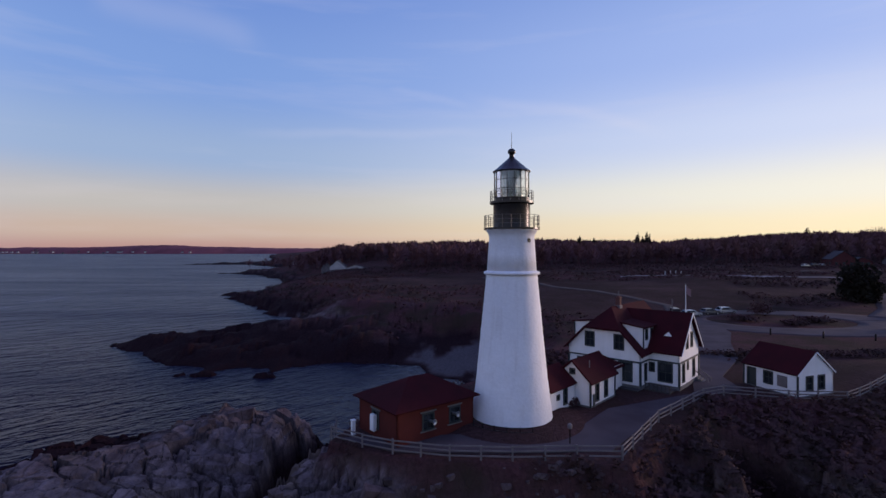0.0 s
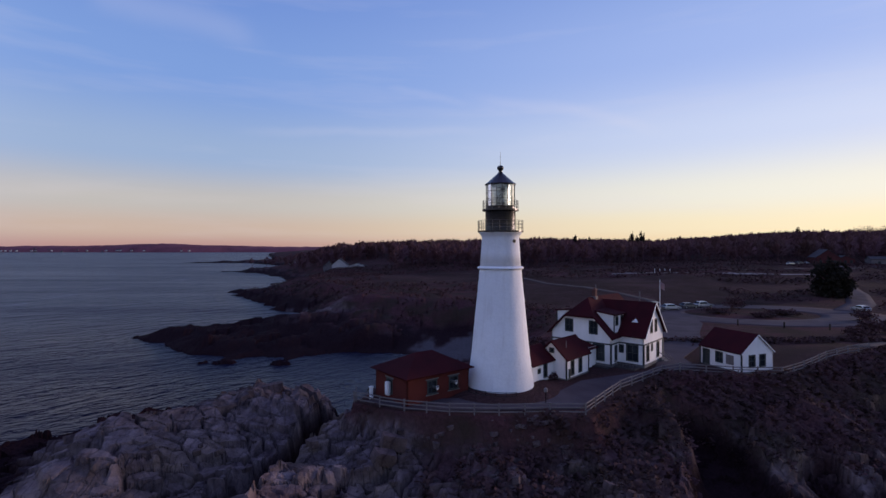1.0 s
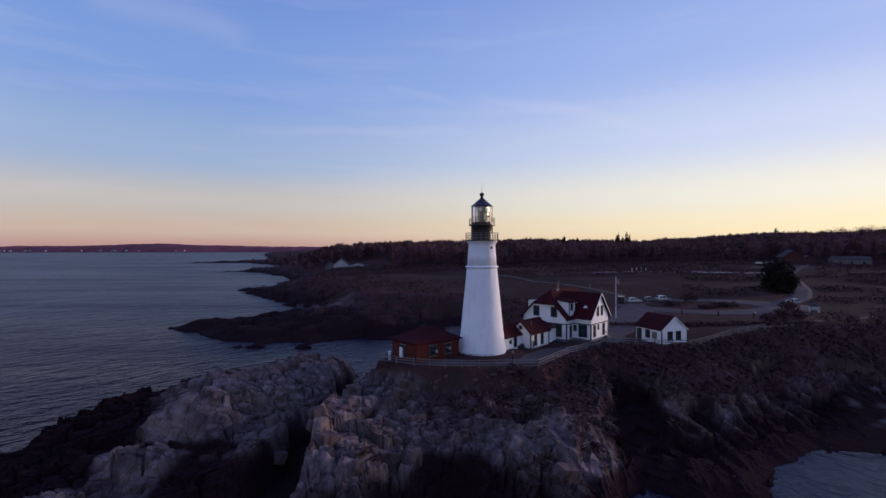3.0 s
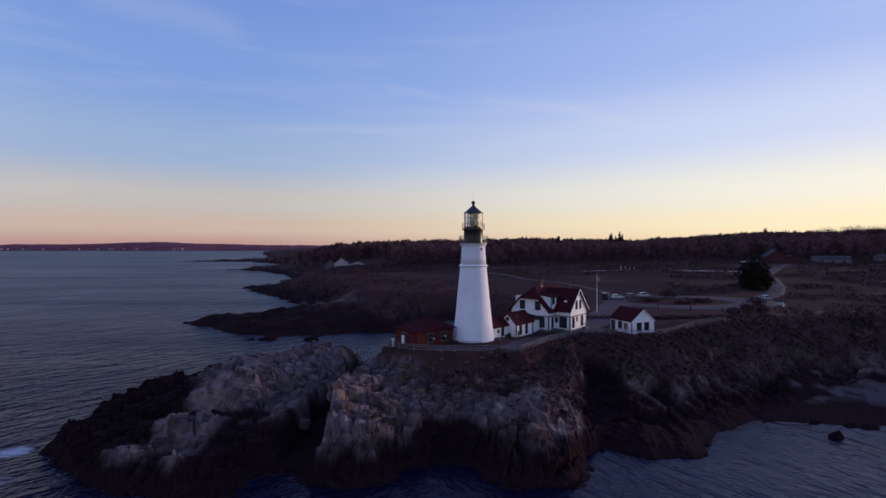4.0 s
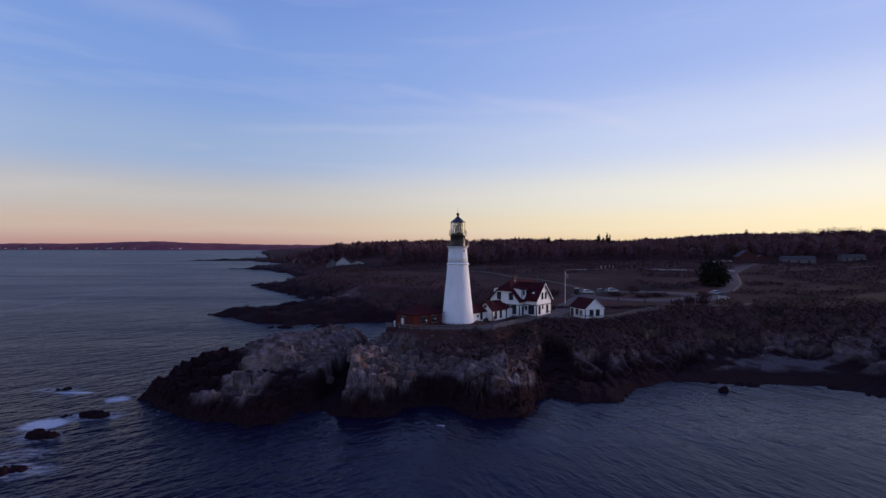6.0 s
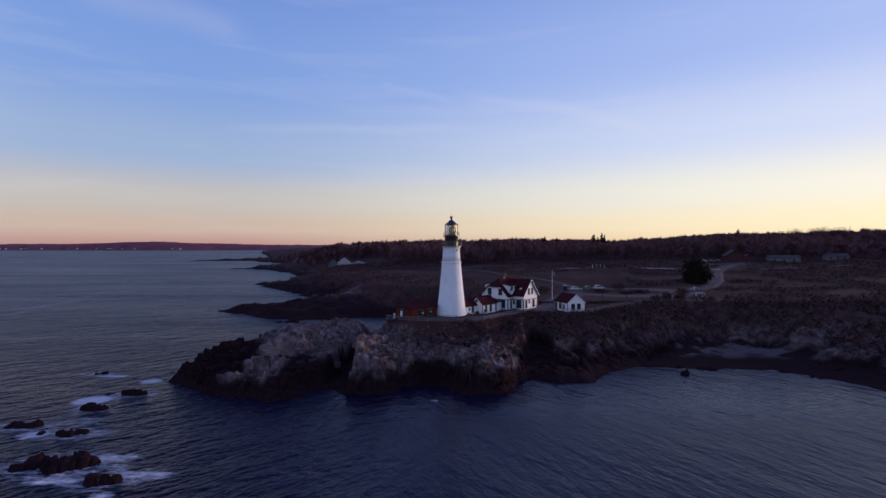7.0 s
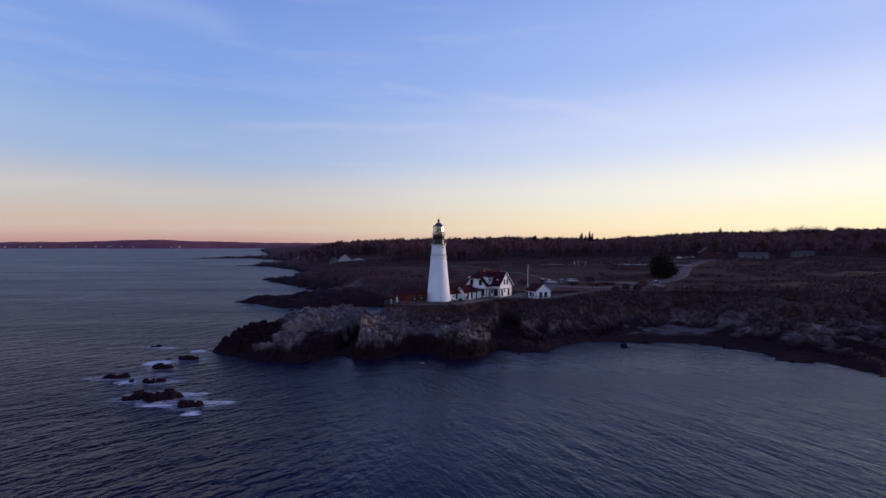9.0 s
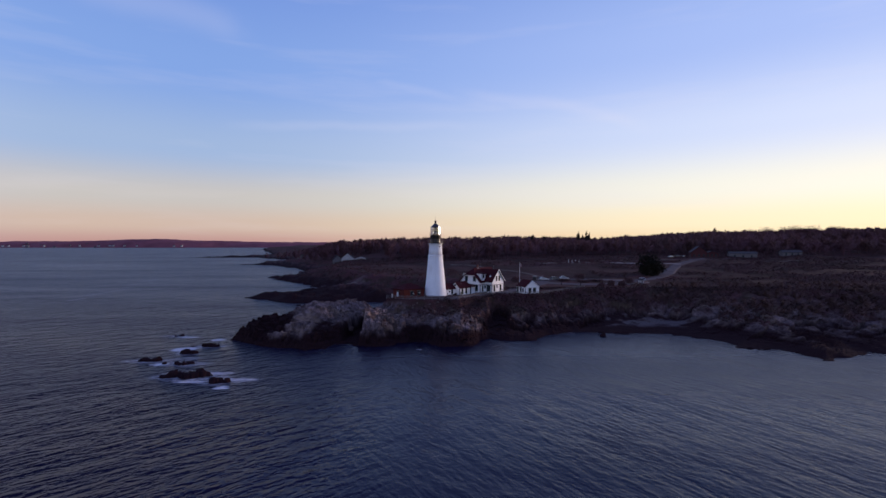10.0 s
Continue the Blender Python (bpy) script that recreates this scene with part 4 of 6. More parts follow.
# ---- woods and scrub ----
def blades(name, roots, size, per, spread, mat, label, category, seed, wide=0.06, trunk=True, droop=0.35, kind="stuff"):
    """Many bare, twiggy crowns as one object: a stem and thin pointed sprays round it."""
    rng = np.random.RandomState(seed)
    V, F = [], []
    n = len(roots)
    hs = size[0] + (size[1] - size[0]) * rng.rand(n)
    cnt = 0
    for (x, y, z), h in zip(roots, hs):
        k = per
        rr = h * spread * (0.75 + 0.5 * rng.rand())
        t = rng.rand(k) ** 0.7
        az = rng.rand(k) * 2 * np.pi
        rad = rr * np.sqrt(rng.rand(k)) * np.sqrt(np.clip(1 - ((t - 0.42) / 0.62) ** 2, 0.02, 1))
        bz = z + h * (0.22 + 0.55 * t) if trunk else z + h * 0.6 * t
        bx, by = x + 0.35 * rad * np.cos(az), y + 0.35 * rad * np.sin(az)
        tz = bz + h * (0.10 + 0.2 * rng.rand(k)) * (1 - droop * (rad / max(rr, 1e-3)))
        tx, ty = x + rad * np.cos(az), y + rad * np.sin(az)
        w = h * wide * (0.6 + 0.8 * rng.rand(k))
        sx, sy = -np.sin(az + rng.rand(k)), np.cos(az + rng.rand(k))
        a = np.stack([bx, by, bz], -1)
        b = np.stack([(bx + tx) / 2 + sx * w, (by + ty) / 2 + sy * w, (bz + tz) / 2 + w * 0.5], -1)
        c = np.stack([tx, ty, tz], -1)
        d = np.stack([(bx + tx) / 2 - sx * w, (by + ty) / 2 - sy * w, (bz + tz) / 2 - w * 0.5], -1)
        V.append(np.stack([a, b, c, d], 1).reshape(-1, 3))
        F.append(cnt + np.arange(4 * k).reshape(-1, 4))
        cnt += 4 * k
        if trunk:
            w0 = h * 0.018
            V.append(np.array([(x - w0, y, z - 0.4), (x + w0, y, z - 0.4), (x + w0 * 0.3, y, z + h * 0.8), (x - w0 * 0.3, y, z + h * 0.8), (x, y - w0, z - 0.4), (x, y + w0, z - 0.4), (x, y + w0 * 0.3, z + h * 0.8), (x, y - w0 * 0.3, z + h * 0.8)]))
            F.append(cnt + np.arange(8).reshape(-1, 4))
            cnt += 8
    me = bpy.data.meshes.new(name)
    V, F = np.concatenate(V).astype(np.float32), np.concatenate(F).astype(np.int32)
    me.vertices.add(len(V))
    me.vertices.foreach_set("co", V.ravel())
    me.loops.add(F.size)
    me.loops.foreach_set("vertex_index", F.ravel())
    me.polygons.add(len(F))
    me.polygons.foreach_set("loop_start", np.arange(0, F.size, 4, dtype=np.int32))
    me.polygons.foreach_set("loop_total", np.full(len(F), 4, dtype=np.int32))
    me.update(calc_edges=True)
    me.materials.append(mat)
    return tagged(new(name, me), label, category, kind=kind)


def scatter(n, xr, yr, seed, keep):
    rng = np.random.RandomState(seed)
    x, y = xr[0] + (xr[1] - xr[0]) * rng.rand(n), yr[0] + (yr[1] - yr[0]) * rng.rand(n)
    h, rock, turf, beach, weed_shade, _ = height(x, y)
    ok = keep(x, y, h, rock, turf, beach, weed_shade)
    return list(zip(x[ok], y[ok], h[ok]))


woods = scatter(7600, (-330, 760), (255, 600), 11, lambda x, y, h, *c: (h > 7) & (y > 292 - 0.06 * x + 24 * fbm(x / 50, y / 50, 5)) & (np.abs(x / (y + 130)) < 1.05) & ~((x < -30) & (y < 372)) & ~((x < -90) & (vnoise(x / 40, y / 40, 77) < 0.0)))
blades("far_woods", woods, (8.5, 14.5), 64, 0.42, M_TWIG, "bare brown winter woods along the skyline", "woods", 3, wide=0.026)
low_woods = scatter(1500, (-430, -60), (400, 760), 16, lambda x, y, h, *c: (h > 4) & (x > -0.44 * (y + 60)) & (vnoise(x / 45, y / 45, 85) > -0.2))
blades("shore_woods", low_woods, (7, 13), 60, 0.45, M_TWIG, "bare woods on the low shore beyond the ledges", "woods", 6, wide=0.028)
stand = scatter(700, (300, 520), (345, 420), 15, lambda x, y, h, *c: (vnoise(x / 34, y / 60, 79) > -0.05 - 0.3 * smooth(x, 380, 430)) & (np.hypot(x - 346, (y - 370) * 1.8) < 19) | (x > 392 + 20 * vnoise(y / 20, x / 60, 83)))
blades("tall_woods", stand, (12, 17), 150, 0.45, M_TWIG, "tall bare trees with rounded crowns on the rise", "woods", 4, wide=0.02)
thicket = scatter(30000, (-170, 330), (88, 330), 13, lambda x, y, h, rock, turf, beach, weed_shade: (h > 2.6) & (turf < 0.75) & (rock < 0.6) & (vnoise(x / 26, y / 20, 201) + 0.6 * vnoise(x / 7, y / 7, 203) > -0.36) & (beach < 0.2) & ~((x > 34) & (y < 150) & (x < 150)) & ~((x < -14) & (y < 150)))
blades("thicket", thicket, (0.5, 1.6), 13, 0.75, M_BUSH, "dense brown winter thicket", "scrub", 5, wide=0.13, trunk=False)
scrub = scatter(36000, (-8, 150), (8, 74), 17, lambda x, y, h, rock, turf, beach, weed_shade: (h > 3.4) & (turf < 0.3) & (beach < 0.2) & (vnoise(x / 5, y / 5, 211) + 0.3 * (rock < 0.5) > np.where(x < 13, 0.3, 0.0)))
blades("cliff_scrub", scrub, (0.3, 1.1), 12, 0.85, M_BUSH, "russet bushes and dead grass on the cliff", "scrub", 7, wide=0.15, trunk=False)


dead_grass = scatter(26000, (92, 340), (58, 262), 19, lambda x, y, h, rock, turf, beach, weed_shade: (h > 6) & (vnoise(x / 24, y / 15, 221) + 0.6 * vnoise(x / 7, y / 5, 223) > -0.02) & (line_distance(x, y, [(101, 112), (118, 128), (135, 150), (165, 200), (200, 240), (236, 252)]) > 5) & (line_distance(x, y, [(120, 232), (175, 236), (260, 226), (340, 214)]) > 3.5) & (line_distance(x, y, [(80, 219), (98, 218), (130, 216), (150, 214), (172, 208)]) > 9) & ~((x < 112) & (y > 84) & (y < 132)))
blades("dead_grass", dead_grass, (0.4, 1.3), 7, 1.1, M_BUSH, "tall dead grass and low brush on the field", "grass", 9, wide=0.22, trunk=False)
brush = scatter(1500, (84, 230), (22, 78), 37, lambda x, y, h, rock, turf, beach, weed_shade: (h > 4.5) & (beach < 0.2) & (vnoise(x / 11, y / 9, 231) > 0.04))
blades("bare_brush", brush, (1.6, 3.6), 40, 0.6, M_BRUSH, "bare reddish bushes at the head of the cove", "bushes", 10, wide=0.035, trunk=False)


# ---- loose and jointed blocks of rock ----
def rock_shape(rng):
    """Corners of one faceted block."""
    bm = bmesh.new()
    for sx in (-1, 1):
        for sy in (-1, 1):
            for sz in (-1, 1):
                p = np.array((sx, sy, sz)) * rng.uniform(0.5, 0.66, 3)
                if rng.rand() < 0.45:
                    for k in range(3):
                        q = p.copy()
                        q[k] *= rng.uniform(0.35, 0.8)
                        bm.verts.new(q)
                else:
                    bm.verts.new(p)
    bmesh.ops.convex_hull(bm, input=bm.verts)
    bmesh.ops.delete(bm, geom=[v for v in bm.verts if not v.link_faces], context="VERTS")
    bmesh.ops.triangulate(bm, faces=bm.faces)
    me = bpy.data.meshes.new("boulder")
    bm.to_mesh(me)
    bm.free()
    return me


def rocks():
    rng = np.random.RandomState(23)
    shapes = [rock_shape(rng) for _ in range(14)]
    mat = M_ROCK
    for s in shapes:
        s.materials.append(mat)
    spots = scatter(900, (-52, 62), (6, 62), 29, lambda x, y, h, rock, turf, beach, weed_shade: (rock > 0.4) & (weed_shade < 0.4) & (turf < 0.1) & ((x > -15) | (vnoise(x / 5, y / 5, 303) > 0.1)) & ((x < 17) | (vnoise(x / 6, y / 6, 301) > 0.12)))
    rubble = scatter(900, (-9, 16), (23, 36), 31, lambda x, y, h, rock, turf, beach, weed_shade: (h > 3) & (turf < 0.2) & (vnoise(x / 2.2, y / 2.2, 305) > -0.1))
    todo = [(p, (0.35, 1.5)) for p in spots] + [(p, (0.1, 0.5)) for p in rubble]
    rng.shuffle(todo)
    V, F, base, single = [], [], 0, 0
    data = [(np.array([v.co[:] for v in s.vertices]), np.array([p.vertices[:] for p in s.polygons])) for s in shapes]
    for (x, y, z), (lo, hi) in todo:
        size = lo + (hi - lo) * rng.rand() ** 2.6
        k = rng.randint(len(shapes))
        sc = (size * rng.uniform(1.0, 1.7), size * rng.uniform(0.7, 1.1), size * rng.uniform(0.6, 1.2))
        m = Matrix.LocRotScale((x, y, z - 0.15 * sc[2]), Euler((rng.normal(0, 0.16), rng.normal(0.12, 0.16), radians(34) + rng.normal(0, 0.2) + (math.pi / 2 if rng.rand() < 0.3 else 0))), sc)
        if single < 300 and size > 0.5 and x < 18 and y < 36:
            ob = new("boulder", shapes[k])
            ob.parent = ground
            ob.matrix_basis = m
            single += 1
        else:
            v, f = data[k]
            mm = np.array(m)
            V.append(v @ mm[:3, :3].T + mm[:3, 3])
            F.append(f + base)
            base += len(v)
    me = bpy.data.meshes.new("loose_rock")
    me.from_pydata(np.concatenate(V).tolist(), [], np.concatenate(F).tolist())
    me.materials.append(mat)
    tagged(new("loose_rock", me), "broken grey blocks and rubble on the ledges", "rocks", kind="stuff")


rocks()


# ---- the lighthouse tower ----
def tower():
    T = empty("lighthouse", pose(6.28, 45.56, 9.2), "tall white conical stone lighthouse with a black lantern on top", "lighthouse")
    bm = bmesh.new()
    prof = []
    for i in range(41):
        z = -0.6 + (13.35 + 0.6) * i / 40
        k = max(z, 0) / 13.35
        prof.append((3.62 - 1.30 * k + 0.16 * (1 - k) ** 8, z))
    lathe(bm, prof, 72)
    for v in bm.verts:
        a = math.atan2(v.co.y, v.co.x)
        d = 0.04 * noise.noise(Vector((v.co.x * 1.6, v.co.y * 1.6, v.co.z * 1.6))) + 0.02 * noise.noise(Vector((v.co.x * 4, v.co.y * 4, v.co.z * 4)))
        v.co.x += d * math.cos(a)
        v.co.y += d * math.sin(a)
    part("shaft", bm, M_TOWER, T, "whitewashed rubble stone shaft", smooth=True)
    bm = bmesh.new()
    lathe(bm, [(2.30, 13.32), (2.52, 13.38), (2.58, 13.5), (2.50, 13.62), (2.28, 13.7)], 72)
    part("belt_course", bm, M_TOWER, T)
    bm = bmesh.new()
    lathe(bm, [(2.26, 13.68), (2.17, 15.2), (2.06, 16.75), (2.12, 17.0), (2.32, 17.3), (2.44, 17.42)], 72)
    part("upper_shaft", bm, M_TOWER, T, smooth=True)
    for ang in (-52,):
        bm = bmesh.new()
        m = pose(0, 0, 0, 0, 0, ang) @ pose(2.09, 0, 16.45, 0, 90, 0)
        lathe(bm, [(0.2, -0.05), (0.2, 0.05)], 16)
        bmesh.ops.transform(bm, matrix=m, verts=bm.verts)
        part("porthole", bm, M_BLACK, T, "small round dark porthole")

    def gallery(z, r, rail_h, n, name, drop=0.16):
        bm = bmesh.new()
        lathe(bm, [(r - 0.55, z - drop - 0.1), (r - 0.04, z - drop), (r, z - drop + 0.03), (r, z), (r - 0.4, z + 0.01)], 48)
        d = part(name + "_deck", bm, M_BLACK, T, "black iron walkway")
        for k in range(n):
            a = 2 * math.pi * (k + 0.5) / n
            p = Vector(((r - 0.06) * math.cos(a), (r - 0.06) * math.sin(a), z))
            bm = bmesh.new()
            tube(bm, p, p + Vector((0, 0, rail_h)), 0.028, 6)
            part("baluster", bm, M_RAIL, d)
        for j, f in enumerate((1.0, 0.66, 0.33)):
            bm = bmesh.new()
            pr = [(r - 0.06 + 0.022 * math.cos(q), z + rail_h * f + 0.022 * math.sin(q)) for q in [k * math.pi / 2 for k in range(5)]]
            lathe(bm, pr, 48, cap=False)
            part("rail", bm, M_RAIL, d)
    gallery(17.6, 2.56, 1.12, 20, "main_gallery")
    bm = bmesh.new()
    lathe(bm, [(1.74, 17.55), (1.70, 17.7), (1.68, 19.75), (1.74, 19.9)], 48, cap=False)
    part("watch_room", bm, M_BLACK, T, "black iron watch room drum", smooth=True)
    gallery(20.0, 2.02, 0.95, 16, "lantern_gallery", 0.2)
    n = 16
    for k in range(n):
        a = 2 * math.pi * k / n
        b = 2 * math.pi * (k + 1) / n
        bm = bmesh.new()
        bar(bm, (1.6 * math.cos(a), 1.6 * math.sin(a), 20.0), (1.6 * math.cos(a), 1.6 * math.sin(a), 22.75), 0.055, up=(math.cos(a), math.sin(a), 0.001))
        part("mullion", bm, M_BLACK, T)
        for z0, z1 in ((20.35, 21.15), (21.2, 21.95), (22.0, 22.7)):
            bm = bmesh.new()
            vs = [bm.verts.new((1.58 * math.cos(q), 1.58 * math.sin(q), z)) for q, z in ((a, z0), (b, z0), (b, z1), (a, z1))]
            f = bm.faces.new(vs)
            o = bmesh.ops.solidify(bm, geom=[f], thickness=0.012)
            g = part("lantern_pane", bm, M_GLASS, T)
            g.visible_shadow = False
    for z, hgt in ((20.0, 0.36), (21.14, 0.06), (21.95, 0.06), (22.68, 0.12)):
        bm = bmesh.new()
        lathe(bm, [(1.57, z), (1.63, z), (1.63, z + hgt), (1.57, z + hgt)], n, cap=False)
        part("lantern_ring", bm, M_BLACK, T)
    bm = bmesh.new()
    lathe(bm, [(0.5, 20.6), (0.62, 20.9), (0.72, 21.4), (0.62, 21.9), (0.5, 22.2)], 24)
    part("lens", bm, M_LENS, T, "green-tinted glass beacon lens", smooth=True)
    bm = bmesh.new()
    lathe(bm, [(0.42, 20.0), (0.3, 20.1), (0.25, 20.6)], 16)
    part("lens_pedestal", bm, M_BLACK, T)
    # dark storm panels fill part of the landward side of the lantern
    bm = bmesh.new()
    for k in range(2, 4):
        a, b = 2 * math.pi * k / n, 2 * math.pi * (k + 1) / n
        slabv = [bm.verts.new((1.5 * math.cos(q), 1.5 * math.sin(q), z)) for q, z in ((a, 20.3), (b, 20.3), (b, 22.7), (a, 22.7))]
        bm.faces.new(slabv)
    bmesh.ops.solidify(bm, geom=bm.faces[:], thickness=0.03)
    part("storm_panel", bm, M_BLACK, T)
    bm = bmesh.new()
    lathe(bm, [(1.73, 22.72), (1.75, 22.80), (1.32, 23.13), (0.85, 23.55), (0.42, 23.92), (0.24, 24.1)], 16)
    part("lantern_roof", bm, M_BLACK, T, "black conical iron roof")
    bm = bmesh.new()
    lathe(bm, [(0.26, 24.05), (0.2, 24.25), (0.22, 24.36), (0.35, 24.5), (0.37, 24.66), (0.30, 24.82), (0.12, 24.92)], 20)
    part("ventilator_ball", bm, M_BLACK, T, smooth=True)
    bm = bmesh.new()
    tube(bm, (0, 0, 24.85), (0, 0, 26.4), 0.03, 6, 0.012)
    part("lightning_rod", bm, M_RAIL, T)


tower()


# ---- the buildings ----
def gable_poly(w, z0, eave, ridge, peak=0.5):
    return [(0, z0), (w, z0), (w, eave), (w * peak, ridge), (0, eave)]


def walls(house, pieces, mat, label=""):
    """pieces: (p, q, outline, openings, bars). Each wall is a part with its windows."""
    for p, q, poly, ops in pieces:
        bm = bmesh.new()
        wall_mesh(bm, p, q, poly, [o[:4] for o in ops])
        part("wall", bm, mat, house, label)
        for o in ops:
            window_in(house, p, q, o[:4], o[4] if len(o) > 4 else (1, 1), door=len(o) > 5, kind="door" if len(o) > 5 else "window")


def rect(w, z0, z1):
    return [(0, z0), (w, z0), (w, z1), (0, z1)]


def corner_post(house, x, y, z0, z1, w=0.2):
    bm = bmesh.new()
    box(bm, x - w / 2, x + w / 2, y - w / 2, y + w / 2, z0, z1)
    part("corner_board", bm, M_TRIM, house)


def roof_piece(house, pts, label="", name="roof", thick=0.16):
    bm = bmesh.new()
    slab(bm, pts, thick)
    return part(name, bm, M_ROOF, house, label)


def keepers_house():
    Hs = empty("keepers_house", pose(26.0, 54.3, 9.3, 0, 0, -43), "large white two-storey keepers' house with a red roof", "house")
    # main block, gable end with a clipped peak
    a0, a1, b0, b1 = -12.0, -3.3, -2.5, 9.5
    w = a1 - a0
    ev, hip, rg = 4.1, 6.3, 8.6
    k = (hip - ev) / (rg - ev) * w / 2
    face = [(0, 0), (w, 0), (w, ev), (w - k, hip), (k, hip), (0, ev)]
    walls(Hs, [
        ((a0, b0), (a1, b0), face, [(2.2, 3.2, 4.15, 5.75), (5.75, 6.75, 4.15, 5.75), (1.2, 2.2, 0.9, 2.6), (6.3, 7.7, 0.75, 2.75, (1, 1))]),
        ((a1, b0), (a1, 0), rect(2.5, 0, ev), [(1.2, 1.75, 0.75, 2.6)]),
        ((a1, 0), (0, 0), rect(3.3, 0, 4.35), [(0.15, 0.55, 1.7, 2.6), (1.1, 2.5, 0.75, 2.75, (1, 1))]),
        ((0, 0), (0, 7.0), gable_poly(7.0, 0, 4.35, 8.2), [(1.0, 1.75, 0.75, 2.7), (2.7, 3.1, 1.9, 2.7), (4.7, 5.5, 0.75, 2.7), (2.35, 3.05, 4.3, 5.9), (4.0, 4.7, 4.3, 5.9)]),
        ((0, 7.0), (a1, 7.0), rect(3.3, 0, 4.35), []),
        ((a1, 7.0), (a1, b1), rect(2.5, 0, ev), []),
        ((a1, b1), (a0, b1), face, []),
        ((a0, b1), (a0, b0), rect(12.0, 0, ev), [(2, 2.9, 0.8, 2.6), (7, 7.9, 0.8, 2.6)]),
    ], M_WHITE)
    # dark string band between the storeys, stone footing, corner boards
    for p, q in (((a0, b0), (a1, b0)), ((a1, b0), (a1, 0)), ((a1, 0), (0, 0)), ((0, 0), (0, 7))):
        d = (Vector(q) - Vector(p)).normalized()
        nrm = Vector((d.y, -d.x))
        bm = bmesh.new()
        bar(bm, (*(Vector(p) + nrm * 0.03), 2.98), (*(Vector(q) + nrm * 0.03 + d * 0.05), 2.98), 0.1, 0.17)
        part("string_band", bm, M_TRIM, Hs)
        bm = bmesh.new()
        bar(bm, (*(Vector(p) + nrm * 0.04), 0.1), (*(Vector(q) + nrm * 0.04 + d * 0.06), 0.1), 0.14, 0.55)
        part("footing", bm, M_STONE, Hs)
    for x, y in ((a1, b0), (0, 0), (0, 7.0), (a0, b0)):
        corner_post(Hs, x, y, 0.2, 2.9)
    o = 0.45
    mid = (a0 + a1) / 2
    sl = (rg - ev) / (w / 2)
    fr = b0 + 2.3
    for sgn, ax in ((-1, a0), (1, a1)):
        roof_piece(Hs, [(ax + sgn * o, b0 - 0.5, ev - o * sl + 0.12), (ax + sgn * o, b1 + 0.5, ev - o * sl + 0.12), (mid, b1 + 0.5, rg + 0.12), (mid, fr, rg + 0.12), (ax - sgn * k, b0 - 0.5, hip + 0.12)])
    roof_piece(Hs, [(a0 + k, b0 - 0.5, hip + 0.12), (a1 - k, b0 - 0.5, hip + 0.12), (mid, fr, rg + 0.12)])
    # cross wing
    s2 = (8.2 - 4.35) / 3.5
    roof_piece(Hs, [(0.4, -0.45, 4.35 - 0.45 * s2 + 0.1), (mid, -0.45, 4.35 - 0.45 * s2 + 0.1), (mid, 3.5, 8.3), (0.4, 3.5, 8.3)])
    roof_piece(Hs, [(0.4, 7.45, 4.35 - 0.45 * s2 + 0.1), (mid, 7.45, 4.35 - 0.45 * s2 + 0.1), (mid, 3.5, 8.3), (0.4, 3.5, 8.3)])
    # white barge boards along the rakes
    for p, q in (((0.42, -0.5, 4.35 - 0.5 * s2), (0.42, 3.5, 8.2)), ((0.42, 7.5, 4.35 - 0.5 * s2), (0.42, 3.5, 8.2)), ((a0 - o, b0 - 0.52, ev - o * sl), (a0 + k, b0 - 0.52, hip)), ((a1 + o, b0 - 0.52, ev - o * sl), (a1 - k, b0 - 0.52, hip)), ((a0 + k, b0 - 0.52, hip), (a1 - k, b0 - 0.52, hip))):
        bm = bmesh.new()
        bar(bm, p, q, 0.05, 0.14, up=(0, 0, 1))
        part("barge_board", bm, M_WHITE if p[0] > 0 else M_ROOF, Hs)
    # two shed dormers on the main roof's flanks, flush with the walls
    for sgn, ax in ((1, a1), (-1, a0)):
        fx = ax - sgn * 0.12
        z0, zt = ev + 0.12 * sl, 6.7
        xb = ax - sgn * ((zt + 0.35 - ev) / sl)
        y0, y1 = -1.25, 2.3
        for y in (y0, y1 - 0.12):
            bm = bmesh.new()
            vs = [(fx, y, z0 - 0.2), (fx, y, zt), (xb, y, zt + 0.35)]
            f = [bm.verts.new(v) for v in vs]
            g = [bm.verts.new((v[0], v[1] + 0.12, v[2])) for v in vs]
            bm.faces.new(f), bm.faces.new(g[::-1])
            for i in range(3):
                bm.faces.new((f[i], f[(i + 1) % 3], g[(i + 1) % 3], g[i]))
            part("dormer_cheek", bm, M_WHITE, Hs)
        p, q = ((fx, y0), (fx, y1)) if sgn > 0 else ((fx, y1), (fx, y0))
        bm = bmesh.new()
        ops = [(0.5, 1.15, 5.3, 6.4), (2.15, 2.8, 5.3, 6.4)]
        wall_mesh(bm, p, q, rect(y1 - y0, z0 - 0.2, zt), ops, 0.15)
        part("dormer_face", bm, M_WHITE, Hs)
        for op in ops:
            window_in(Hs, p, q, op, (0, 1), trim=0.1)
        corner_post(Hs, fx, y0, z0, zt, 0.12)
        roof_piece(Hs, [(fx + sgn * 0.3, y0 - 0.2, zt + 0.08), (fx + sgn * 0.3, y1 + 0.2, zt + 0.08), (xb - sgn * 0.3, y1 + 0.2, zt + 0.5), (xb - sgn * 0.3, y0 - 0.2, zt + 0.5)], name="dormer_roof")
    # eyebrow vent on the wing's roof
    bm = bmesh.new()
    zc, yc, xc = 4.35 + 1.1 * s2 + 0.12, 1.1, -1.6
